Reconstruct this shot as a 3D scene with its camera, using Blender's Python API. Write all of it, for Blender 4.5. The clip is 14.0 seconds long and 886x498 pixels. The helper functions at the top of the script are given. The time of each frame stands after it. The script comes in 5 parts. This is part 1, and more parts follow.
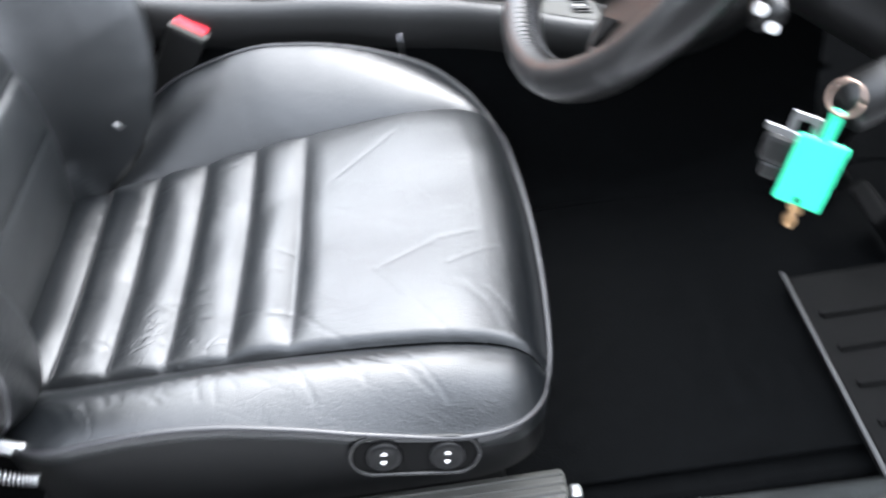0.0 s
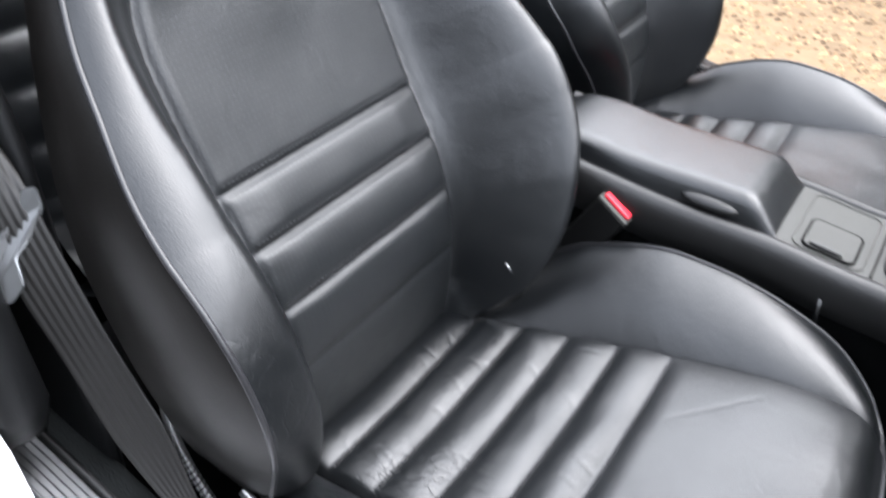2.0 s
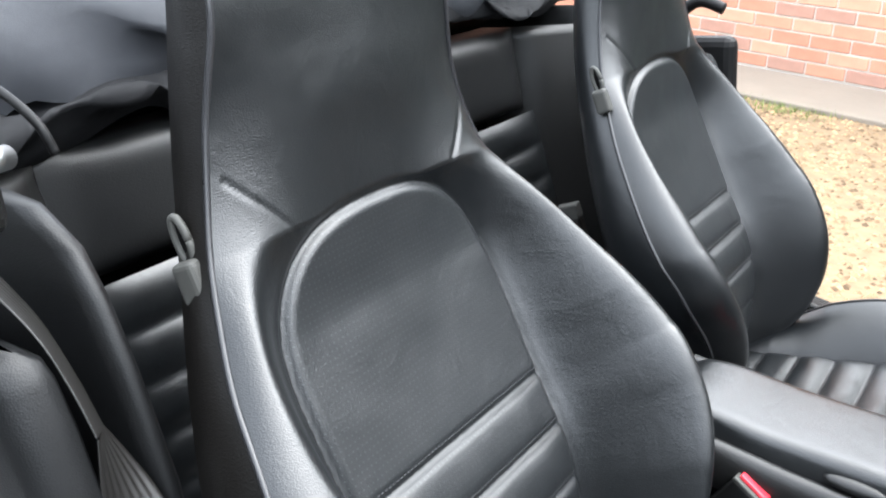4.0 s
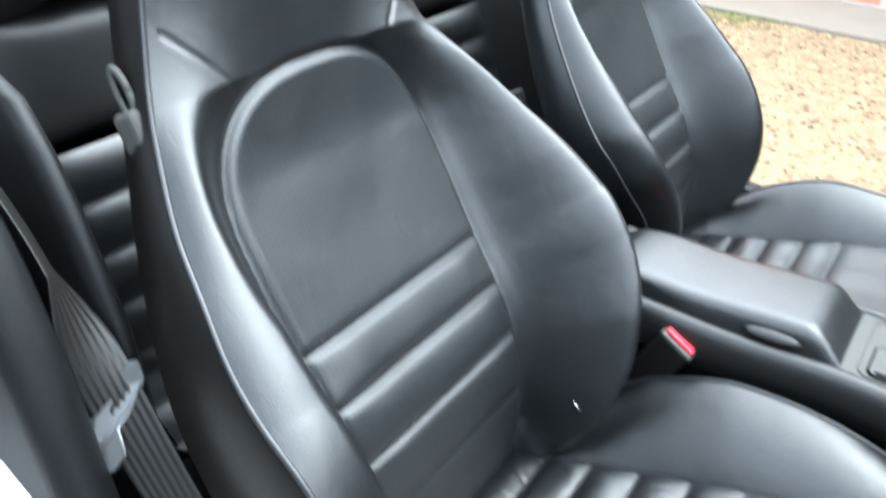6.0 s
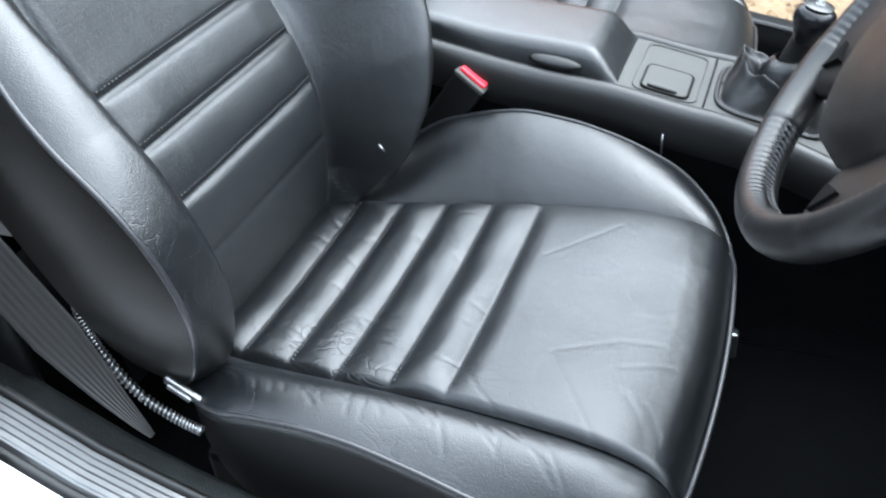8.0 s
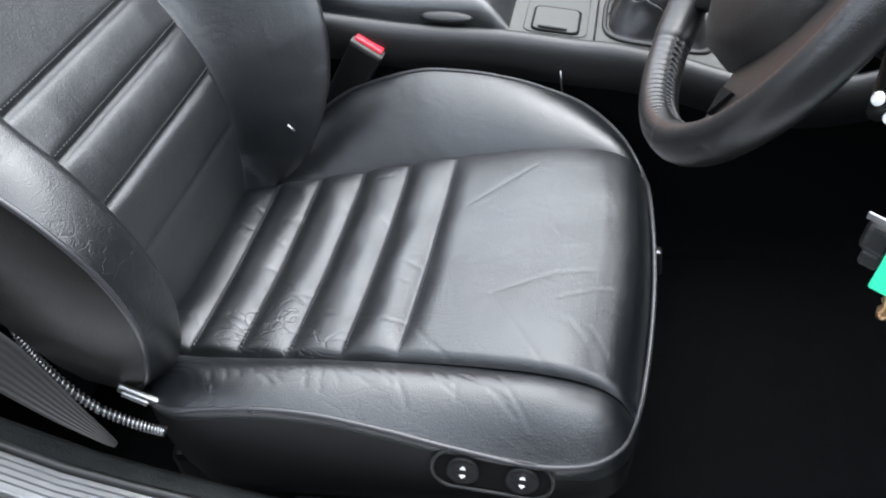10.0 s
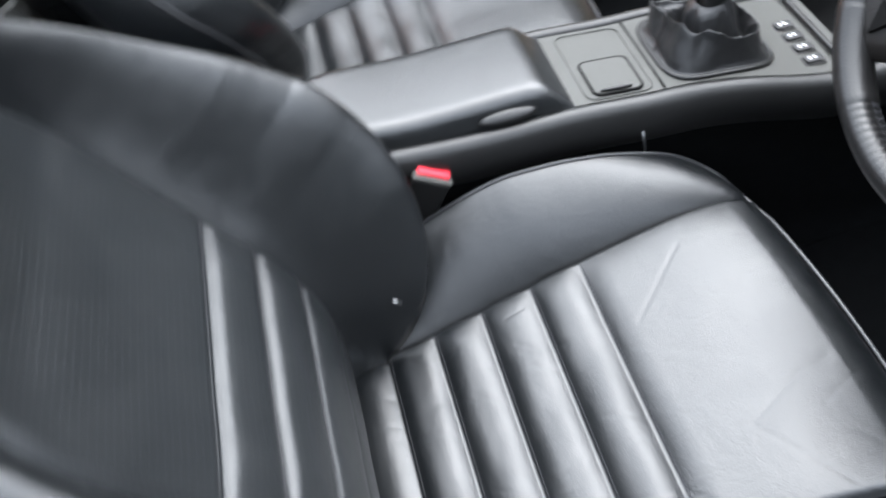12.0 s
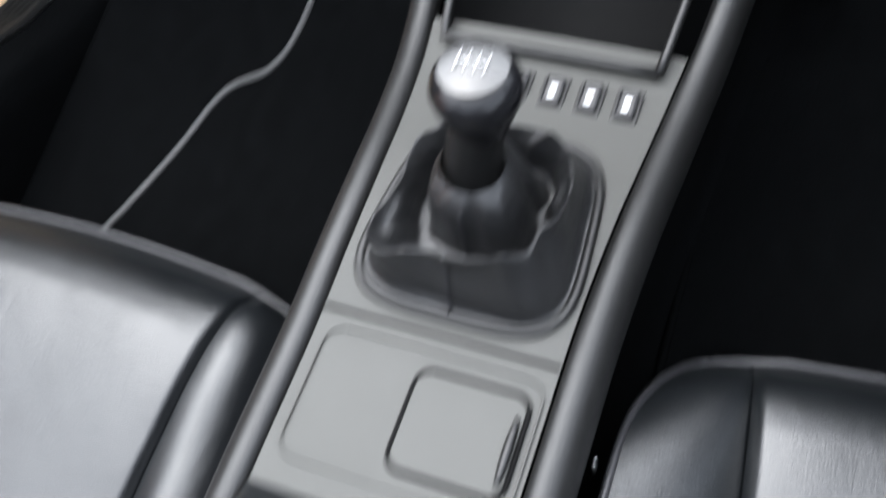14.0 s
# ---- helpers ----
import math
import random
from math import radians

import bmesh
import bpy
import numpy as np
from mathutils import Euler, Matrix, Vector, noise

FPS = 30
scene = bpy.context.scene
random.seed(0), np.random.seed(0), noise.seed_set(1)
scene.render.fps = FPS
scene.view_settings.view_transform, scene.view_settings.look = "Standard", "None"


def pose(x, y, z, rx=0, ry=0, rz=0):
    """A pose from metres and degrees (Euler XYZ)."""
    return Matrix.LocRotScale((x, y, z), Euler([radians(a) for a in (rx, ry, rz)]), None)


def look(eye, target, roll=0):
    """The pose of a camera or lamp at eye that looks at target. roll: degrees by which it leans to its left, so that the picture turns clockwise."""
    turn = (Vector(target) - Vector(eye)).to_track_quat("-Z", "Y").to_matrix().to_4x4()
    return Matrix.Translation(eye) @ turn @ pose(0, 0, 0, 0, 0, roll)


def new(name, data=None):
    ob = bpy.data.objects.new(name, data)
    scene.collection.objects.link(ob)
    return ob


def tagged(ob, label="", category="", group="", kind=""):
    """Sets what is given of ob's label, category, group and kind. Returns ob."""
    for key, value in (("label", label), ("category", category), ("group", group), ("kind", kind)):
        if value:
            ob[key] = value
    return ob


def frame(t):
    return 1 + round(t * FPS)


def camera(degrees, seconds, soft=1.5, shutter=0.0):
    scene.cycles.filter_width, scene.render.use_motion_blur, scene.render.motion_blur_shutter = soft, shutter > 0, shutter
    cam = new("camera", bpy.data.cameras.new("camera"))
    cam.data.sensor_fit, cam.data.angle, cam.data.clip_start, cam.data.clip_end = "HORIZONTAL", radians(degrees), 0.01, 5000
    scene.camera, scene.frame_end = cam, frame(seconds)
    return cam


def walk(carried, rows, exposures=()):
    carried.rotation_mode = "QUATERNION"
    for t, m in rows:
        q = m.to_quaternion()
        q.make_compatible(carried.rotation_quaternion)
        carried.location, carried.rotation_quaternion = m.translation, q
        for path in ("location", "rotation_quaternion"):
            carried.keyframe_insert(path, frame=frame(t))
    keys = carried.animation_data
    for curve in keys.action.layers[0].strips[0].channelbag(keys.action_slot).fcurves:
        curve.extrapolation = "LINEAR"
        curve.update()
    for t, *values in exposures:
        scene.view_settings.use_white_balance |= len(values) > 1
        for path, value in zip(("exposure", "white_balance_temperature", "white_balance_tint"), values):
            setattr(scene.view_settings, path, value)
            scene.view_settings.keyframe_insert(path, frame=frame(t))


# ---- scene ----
cam = camera(51.1, 14.0, soft=2.0, shutter=0.5)
PATH = [
    (0, (-0.022, -0.709, 1.057), (-0.099, 0.799, -0.253), -10.7),
    (0.5, (-0.021, -0.651, 1.08), (-0.382, 0.756, -0.296), 1.0),
    (1, (0.024, -0.64, 1.086), (-0.527, 0.749, -0.243), 4.1),
    (1.5, (0.026, -0.645, 1.075), (-0.699, 0.808, -0.093), 0.6),
    (2, (0.022, -0.616, 1.106), (-0.898, 0.825, 0.068), -1.6),
    (2.5, (-0.014, -0.606, 1.14), (-1.045, 0.859, 0.251), -2.5),
    (3, (-0.055, -0.601, 1.197), (-1.147, 0.923, 0.5), -3.8),
    (5.5, (-0.029, -0.622, 1.21), (-1.166, 0.878, 0.534), -4.7),
    (6, (0.001, -0.642, 1.163), (-1.033, 0.853, 0.33), -4.8),
    (6.5, (0.026, -0.664, 1.121), (-0.905, 0.83, 0.171), -3.8),
    (7, (0.031, -0.68, 1.097), (-0.78, 0.815, 0.043), -3.6),
    (7.5, (0.05, -0.689, 1.089), (-0.685, 0.803, -0.021), -4.1),
    (8, (0.061, -0.702, 1.086), (-0.597, 0.786, -0.078), -5.6),
    (8.5, (0.07, -0.702, 1.085), (-0.544, 0.769, -0.122), -7.6),
    (11, (0.027, -0.746, 1.095), (-0.412, 0.755, -0.152), -13.1),
    (11.5, (-0.061, -0.667, 1.145), (-0.543, 0.774, -0.155), -15.9),
    (12, (-0.292, -0.462, 1.265), (-0.364, 0.905, -0.194), -22.7),
    (12.5, (-0.295, -0.184, 1.374), (-0.304, 0.856, -0.335), -38.3),
    (13, (-0.283, 0.036, 1.266), (-0.209, 0.895, -0.539), -47.7),
    (13.5, (-0.244, 0.201, 1.126), (-0.044, 0.806, -0.77), -47.7),
    (13.8, (-0.162, 0.235, 1.072), (0.17, 0.813, -0.814), -41.8),
    (14, (-0.114, 0.242, 1.052), (0.367, 0.797, -0.808), -33.3),
]
CAR = Matrix.Rotation(radians(-7), 4, "Y")  # the car's own axes, nose up
walk(cam, [(t, CAR @ look(eye, target, roll)) for t, eye, target, roll in PATH],
     [(0, 3.82, 6250, 9), (0.5, 3.4, 6200, 10), (1.5, 3.2, 6200, 8), (2, 3.08, 6300, 11), (2.5, 3.25, 6200, 9), (3, 3.4, 6350, 8), (5.5, 3.28, 6000, 3), (6, 3.4, 5850, 1), (6.5, 3.3, 5800, 0),
      (7.5, 3.3, 5820, 2), (8, 3.2, 5820, 3), (8.5, 3.08, 5980, 5), (11, 3.0, 6220, 8), (12, 3.12, 6180, 8), (12.5, 3.3, 6250, 9), (13.5, 3.2, 6220, 9), (14, 2.95, 6250, 9)])

# ---- world, sun, exposure ----
world = bpy.data.worlds.new("sky")
scene.world = world
world.use_nodes = True
wn = world.node_tree
sky = wn.nodes.new("ShaderNodeTexSky")
sky.sky_type = "NISHITA"
sky.sun_disc = False
sky.sun_elevation = radians(62)
sky.sun_rotation = radians(45)
sky.air_density, sky.dust_density, sky.ozone_density = 1.0, 1.2, 1.0
hs = wn.nodes.new("ShaderNodeHueSaturation")
hs.inputs["Saturation"].default_value = 0.26
wn.links.new(sky.outputs[0], hs.inputs["Color"])
wn.links.new(hs.outputs[0], wn.nodes["Background"].inputs[0])
wn.nodes["Background"].inputs[1].default_value = 0.16
sun = new("sun", bpy.data.lights.new("sun", "SUN"))
sun.data.energy, sun.data.angle, sun.data.color = 0.9, radians(110), (1.0, 0.98, 0.96)
sun.matrix_world = look((0.8, 0.8, 1.9), (0, 0, 0))


# ---- materials ----
def mat(name, color, rough=0.5, metal=0.0, coat=0.0, spec=0.5, vary=0.0, vscale=3.0, grain=0.0, gscale=900.0,
        crease=0.0, cscale=40.0, rvary=0.08, fuzz=0.0, wrinkle=0.0, worn=(), holes=False, islands=False):
    m = bpy.data.materials.new(name)
    m.use_nodes = True
    nt = m.node_tree
    b = nt.nodes["Principled BSDF"]
    b.inputs["Roughness"].default_value = rough
    b.inputs["Metallic"].default_value = metal
    b.inputs["Coat Weight"].default_value = coat
    b.inputs["Specular IOR Level"].default_value = spec
    b.inputs["Sheen Weight"].default_value = fuzz
    co = nt.nodes.new("ShaderNodeTexCoord")
    base = nt.nodes.new("ShaderNodeMix")
    base.data_type = "RGBA"
    lo = [max(0, c * (1 - vary)) for c in color]
    hi = [min(1, c * (1 + vary)) for c in color]
    base.inputs[6].default_value = (*lo, 1)
    base.inputs[7].default_value = (*hi, 1)
    n1 = nt.nodes.new("ShaderNodeTexNoise")
    n1.inputs["Scale"].default_value = vscale
    n1.inputs["Detail"].default_value = 6
    nt.links.new(co.outputs["Object"], n1.inputs["Vector"])
    nt.links.new(n1.outputs["Fac"], base.inputs[0])
    nt.links.new(base.outputs[2], b.inputs["Base Color"])
    mr = nt.nodes.new("ShaderNodeMapRange")
    mr.inputs["To Min"].default_value = max(0.02, rough - rvary)
    mr.inputs["To Max"].default_value = min(1, rough + rvary)
    n2 = nt.nodes.new("ShaderNodeTexNoise")
    n2.inputs["Scale"].default_value = vscale * 7
    n2.inputs["Detail"].default_value = 5
    nt.links.new(co.outputs["Object"], n2.inputs["Vector"])
    nt.links.new(n2.outputs["Fac"], mr.inputs["Value"])
    nt.links.new(mr.outputs[0], b.inputs["Roughness"])
    last = None
    if grain:
        v = nt.nodes.new("ShaderNodeTexVoronoi")
        v.inputs["Scale"].default_value = gscale
        nt.links.new(co.outputs["Object"], v.inputs["Vector"])
        bp = nt.nodes.new("ShaderNodeBump")
        bp.inputs["Strength"].default_value = grain
        bp.inputs["Distance"].default_value = 0.0006
        nt.links.new(v.outputs["Distance"], bp.inputs["Height"])
        last = bp
    if crease:
        c = nt.nodes.new("ShaderNodeTexNoise")
        c.inputs["Scale"].default_value = cscale
        c.inputs["Detail"].default_value = 3
        c.inputs["Distortion"].default_value = 1.2
        nt.links.new(co.outputs["Object"], c.inputs["Vector"])
        bp = nt.nodes.new("ShaderNodeBump")
        bp.inputs["Strength"].default_value = crease
        bp.inputs["Distance"].default_value = 0.004
        nt.links.new(c.outputs["Fac"], bp.inputs["Height"])
        if last:
            nt.links.new(last.outputs[0], bp.inputs["Normal"])
        last = bp
    if wrinkle:
        # fine crossing lines, deep where the leather is sat upon most
        bend = nt.nodes.new("ShaderNodeTexNoise")
        bend.inputs["Scale"].default_value = 14
        bend.inputs["Detail"].default_value = 3
        nt.links.new(co.outputs["Object"], bend.inputs["Vector"])
        put = nt.nodes.new("ShaderNodeVectorMath")
        put.operation = "MULTIPLY_ADD"
        put.inputs[1].default_value = (0.09, 0.09, 0.09)
        nt.links.new(bend.outputs["Color"], put.inputs[0])
        nt.links.new(co.outputs["Object"], put.inputs[2])
        cells = nt.nodes.new("ShaderNodeTexVoronoi")
        cells.feature = "DISTANCE_TO_EDGE"
        cells.inputs["Scale"].default_value = 70
        stretch = nt.nodes.new("ShaderNodeMapping")
        stretch.inputs["Rotation"].default_value = (0.3, 0.5, 0.7)
        stretch.inputs["Scale"].default_value = (0.30, 1.0, 0.75)
        nt.links.new(put.outputs[0], stretch.inputs["Vector"])
        nt.links.new(stretch.outputs[0], cells.inputs["Vector"])
        w = nt.nodes.new("ShaderNodeMapRange")
        w.inputs["From Min"].default_value, w.inputs["From Max"].default_value = 0.0, 0.05
        w.inputs["To Min"].default_value, w.inputs["To Max"].default_value = 1.0, 0.0
        nt.links.new(cells.outputs["Distance"], w.inputs["Value"])
        come = nt.nodes.new("ShaderNodeMapRange")
        come.inputs["From Min"].default_value, come.inputs["From Max"].default_value = 0.42, 0.60
        nt.links.new(n1.outputs["Fac"], come.inputs["Value"])
        fade = nt.nodes.new("ShaderNodeMath")
        fade.operation = "MULTIPLY"
        nt.links.new(come.outputs[0], fade.inputs[0])
        nt.links.new(w.outputs[0], fade.inputs[1])
        w = fade
        amount = None
        for centre, radius, deep in worn:
            dist = nt.nodes.new("ShaderNodeVectorMath")
            dist.operation = "DISTANCE"
            dist.inputs[1].default_value = centre
            nt.links.new(co.outputs["Object"], dist.inputs[0])
            near = nt.nodes.new("ShaderNodeMapRange")
            near.interpolation_type = "SMOOTHSTEP"
            near.inputs["From Min"].default_value, near.inputs["From Max"].default_value = radius, radius * 0.3
            near.inputs["To Min"].default_value, near.inputs["To Max"].default_value = 0.03, deep
            nt.links.new(dist.outputs["Value"], near.inputs["Value"])
            if amount is None:
                amount = near.outputs[0]
            else:
                mx = nt.nodes.new("ShaderNodeMath")
                mx.operation = "MAXIMUM"
                nt.links.new(amount, mx.inputs[0])
                nt.links.new(near.outputs[0], mx.inputs[1])
                amount = mx.outputs[0]
        mul = nt.nodes.new("ShaderNodeMath")
        mul.operation = "MULTIPLY"
        nt.links.new(w.outputs[0], mul.inputs[0])
        mul.inputs[1].default_value = 0.3
        if amount is not None:
            nt.links.new(amount, mul.inputs[1])
        bp = nt.nodes.new("ShaderNodeBump")
        bp.inputs["Strength"].default_value = wrinkle
        bp.inputs["Distance"].default_value = 0.0012
        bp.invert = True
        nt.links.new(mul.outputs[0], bp.inputs["Height"])
        if last:
            nt.links.new(last.outputs[0], bp.inputs["Normal"])
        last = bp
    if holes:
        # rows of small punched holes, dusty inside
        sep = nt.nodes.new("ShaderNodeSeparateXYZ")
        com = nt.nodes.new("ShaderNodeCombineXYZ")
        nt.links.new(co.outputs["Object"], sep.inputs[0])
        nt.links.new(sep.outputs[1], com.inputs[0])
        nt.links.new(sep.outputs[2], com.inputs[1])
        dots = nt.nodes.new("ShaderNodeTexVoronoi")
        dots.voronoi_dimensions = "2D"
        dots.inputs["Scale"].default_value = 170
        dots.inputs["Randomness"].default_value = 0.12
        nt.links.new(com.outputs[0], dots.inputs["Vector"])
        inside = nt.nodes.new("ShaderNodeMapRange")
        inside.inputs["From Min"].default_value, inside.inputs["From Max"].default_value = 0.15, 0.10
        nt.links.new(dots.outputs["Distance"], inside.inputs["Value"])
        pale = nt.nodes.new("ShaderNodeMix")
        pale.data_type = "RGBA"
        pale.inputs[7].default_value = (0.03, 0.032, 0.034, 1)
        nt.links.new(inside.outputs[0], pale.inputs[0])
        nt.links.new(base.outputs[2], pale.inputs[6])
        nt.links.new(pale.outputs[2], b.inputs["Base Color"])
    if islands:
        geo = nt.nodes.new("ShaderNodeNewGeometry")
        nt.links.new(geo.outputs["Random Per Island"], base.inputs[0])
    if last:
        nt.links.new(last.outputs[0], b.inputs["Normal"])
    return m


SAT_ON = [((-0.38, -0.20, 0.49), 0.19, 1.2), ((-0.16, -0.20, 0.47), 0.14, 0.45), ((-0.40, -0.23, 0.61), 0.16, 1.5), ((-0.43, 0.05, 0.46), 0.11, 0.6)]
LEATHER = mat("black_leather", (0.0036, 0.0044, 0.0052), 0.325, vary=0.25, vscale=5, grain=0.32, gscale=800, crease=0.13, cscale=26, spec=0.74, wrinkle=0.08, worn=[((0, 0, 3), 0.2, 0.2)])
LEATHER_WORN = mat("black_leather_worn", (0.0036, 0.0044, 0.0052), 0.325, vary=0.3, vscale=6, grain=0.32, gscale=800, crease=0.15, cscale=26, spec=0.74, wrinkle=0.32, worn=SAT_ON, rvary=0.06)
LEATHER_HOLES = mat("perforated_leather", (0.0080, 0.0092, 0.0102), 0.36, vary=0.25, vscale=5, grain=0.36, gscale=800, crease=0.13, cscale=26, spec=0.58, holes=True)
LEATHER_SIDE = mat("black_vinyl", (0.0075, 0.0075, 0.0075), 0.42, vary=0.2, grain=0.3, gscale=900, spec=0.5)
# Two blacks with the brown reflection of brick and gravel mixed in
VINYL_BROWN_SHEEN = mat("black_vinyl_brown_sheen", (0.0065, 0.0054, 0.0046), 0.40, vary=0.4, vscale=4, grain=0.3, gscale=700, spec=0.4)
FLANK_BROWN_SHEEN = mat("black_flank_brown_sheen", (0.0042, 0.0036, 0.0031), 0.40, vary=0.4, vscale=4, grain=0.3, gscale=700, spec=0.27)
PIPING = mat("grey_piping", (0.022, 0.022, 0.024), 0.3, vary=0.1)
PLASTIC = mat("black_plastic", (0.004, 0.004, 0.004), 0.42, vary=0.15, grain=0.2, gscale=1200)
DULL = mat("dull_black_plastic", (0.0035, 0.0035, 0.0037), 0.5, vary=0.2, spec=0.22, grain=0.2, gscale=900)
PLASTIC_GREY = mat("grey_plastic", (0.050, 0.050, 0.046), 0.55, spec=0.32, vary=0.06, grain=0.15, gscale=1500)
# Black pile set darker than it is, so footwell shade sits in the colour
SHADED_CARPET = mat("shaded_black_carpet", (0.0018, 0.0020, 0.0022), 0.95, vary=0.5, vscale=60, grain=0.9, gscale=500, spec=0.03)
DUSTY = mat("dusty_carpet", (0.021, 0.023, 0.023), 0.95, vary=0.6, vscale=25, grain=0.9, gscale=400, spec=0.05)
TUNNEL = mat("tunnel_carpet", (0.0055, 0.006, 0.006), 0.95, vary=0.5, vscale=25, grain=0.9, gscale=400, spec=0.05)
STEEL = mat("brushed_aluminium", (0.36, 0.365, 0.37), 0.38, metal=1.0, vary=0.1, vscale=20)
PAINT = mat("white_paint", (0.78, 0.78, 0.79), 0.25, coat=0.6, vary=0.02)
POST = mat("grained_black_trim", (0.0045, 0.0048, 0.0052), 0.45, vary=0.2, grain=0.3, gscale=600, spec=0.35)
RED = mat("red_plastic", (0.75, 0.03, 0.05), 0.4, vary=0.05)
CLOTH = mat("black_canvas", (0.042, 0.045, 0.052), 0.6, vary=0.2, vscale=8, grain=0.5, gscale=1500, crease=0.4, cscale=9, spec=0.3)
# Same canvas, with the under fold's shade put into a darker colour
CLOTH_SHADED = mat("black_canvas_shaded", (0.010, 0.0105, 0.012), 0.7, vary=0.2, vscale=8, grain=0.4, gscale=1500, crease=0.3, cscale=9, spec=0.2)
WEB = mat("seat_belt_webbing", (0.008, 0.0074, 0.0068), 0.5, vary=0.15, vscale=30)
GRAVEL = mat("gravel", (0.215, 0.15, 0.087), 0.9, vary=0.5, vscale=14, grain=1.0, gscale=60)
PAVING = mat("concrete_paving", (0.21, 0.18, 0.145), 0.85, vary=0.12, vscale=4, grain=0.4, gscale=200)
MORTAR = mat("mortar", (0.50, 0.45, 0.40), 0.95, vary=0.15, vscale=20)
LOW_BOUNCE_GROUND = mat("low_bounce_ground", (0.05, 0.05, 0.052), 0.9, vary=0.3, vscale=30, grain=0.8, gscale=150)
# Tones for unseen walls added to dim what the leather reflects
BLOCKER_GREEN = mat("light_blocker_green", (0.05, 0.058, 0.048), 0.9, vary=0.25, vscale=2)
BLOCKER_DARK = mat("light_blocker_dark", (0.025, 0.029, 0.026), 0.9, vary=0.3, vscale=2)
BRASS = mat("brass", (0.6, 0.38, 0.2), 0.35, metal=1.0, vary=0.1)


# ---- shape helpers ----


def smooth(x, pts):
    """Monotone-ish smooth curve through points (Catmull-Rom)."""
    n = len(pts)
    if x <= pts[0][0]:
        return pts[0][1]
    if x >= pts[-1][0]:
        return pts[-1][1]
    k = max(i for i in range(n - 1) if pts[i][0] <= x)
    (x1, y1), (x2, y2) = pts[k], pts[k + 1]
    x0, y0 = pts[k - 1] if k else (x1 - (x2 - x1), y1)
    x3, y3 = pts[k + 2] if k + 2 < n else (x2 + (x2 - x1), y2)
    m1, m2 = (y2 - y0) / (x2 - x0), (y3 - y1) / (x3 - x1)
    h = x2 - x1
    s = (x - x1) / h
    return (y1 * (1 + 2 * s) * (1 - s) ** 2 + m1 * h * s * (1 - s) ** 2 + y2 * s * s * (3 - 2 * s) + m2 * h * s * s * (s - 1))


def finish(name, verts, faces, material, parent=None, label="", shade=True):
    me = bpy.data.meshes.new(name)
    me.from_pydata([tuple(v) for v in verts], [], faces)
    me.materials.append(material)
    if shade:
        me.polygons.foreach_set("use_smooth", [True] * len(me.polygons))
    me.update()
    ob = new(name, me)
    ob.parent = parent
    if label:
        tagged(ob, label)
    return ob


def part(name, bm, material, parent=None, label="", shade=False):
    me = bpy.data.meshes.new(name)
    bm.to_mesh(me)
    bm.free()
    me.materials.append(material)
    if shade:
        me.polygons.foreach_set("use_smooth", [True] * len(me.polygons))
    ob = new(name, me)
    ob.parent = parent
    if label:
        tagged(ob, label)
    return ob


def empty(name, m, label, category, group="", kind=""):
    e = new(name)
    e.matrix_basis = m
    return tagged(e, label, category, group, kind)


def box(x0, x1, y0, y1, z0, z1, r=0.004, seg=2, bm=None):
    bm = bm or bmesh.new()
    made = bmesh.ops.create_cube(bm, size=1)["verts"]
    for v in made:
        v.co = Vector(((x0 + x1) / 2 + v.co.x * (x1 - x0), (y0 + y1) / 2 + v.co.y * (y1 - y0), (z0 + z1) / 2 + v.co.z * (z1 - z0)))
    if r:
        es = {e for v in made for e in v.link_edges}
        bmesh.ops.bevel(bm, geom=list(es), offset=r, segments=seg, affect="EDGES", profile=0.5)
    return bm


def grid(rows, close=False):
    """Verts and quads from rows of points."""
    n = len(rows[0])
    verts = [p for r in rows for p in r]
    faces = []
    for i in range(len(rows) - 1):
        for j in range(n - (0 if close else 1)):
            a, b = i * n + j, i * n + (j + 1) % n
            faces.append((a, b, b + n, a + n))
    return verts, faces


def tube(path, radius, sides=8, flat=1.0, caps=True):
    """Verts and faces of a tube along a path of Vectors; flat squashes it."""
    path = [Vector(p) for p in path]
    rows, up = [], None
    for i, p in enumerate(path):
        t = (path[min(i + 1, len(path) - 1)] - path[max(i - 1, 0)]).normalized()
        if up is None:
            up = t.orthogonal().normalized()
        up = (up - t * up.dot(t)).normalized()
        side = t.cross(up)
        rr = radius(i / (len(path) - 1)) if callable(radius) else radius
        rows.append([p + up * (rr * math.cos(a)) + side * (rr * flat * math.sin(a)) for a in (2 * math.pi * k / sides for k in range(sides))])
    v, f = grid(rows, close=True)
    if caps:
        f.append(tuple(range(sides))[::-1])
        f.append(tuple(len(v) - sides + k for k in range(sides)))
    return v, f


def curve(pts, n):
    """n points along a smooth curve through pts."""
    ts = [(i, p) for i, p in enumerate(pts)]
    out = []
    for k in range(n):
        s = k * (len(pts) - 1) / (n - 1)
        out.append(Vector([smooth(s, [(i, p[a]) for i, p in ts]) for a in range(3)]))
    return out


# ---- seats ----
GROOVES = [-0.485, -0.428, -0.372, -0.315, -0.256, -0.198]
CUSHION_Z = [(-0.49, 0.459), (-0.428, 0.465), (-0.315, 0.472), (-0.198, 0.484), (-0.10, 0.4865), (-0.04, 0.4835), (0.0, 0.4735), (0.022, 0.457), (0.036, 0.430)]
INSERT_W = [(-0.49, 0.142), (-0.428, 0.150), (-0.315, 0.160), (-0.198, 0.168), (-0.05, 0.180), (0.036, 0.186)]
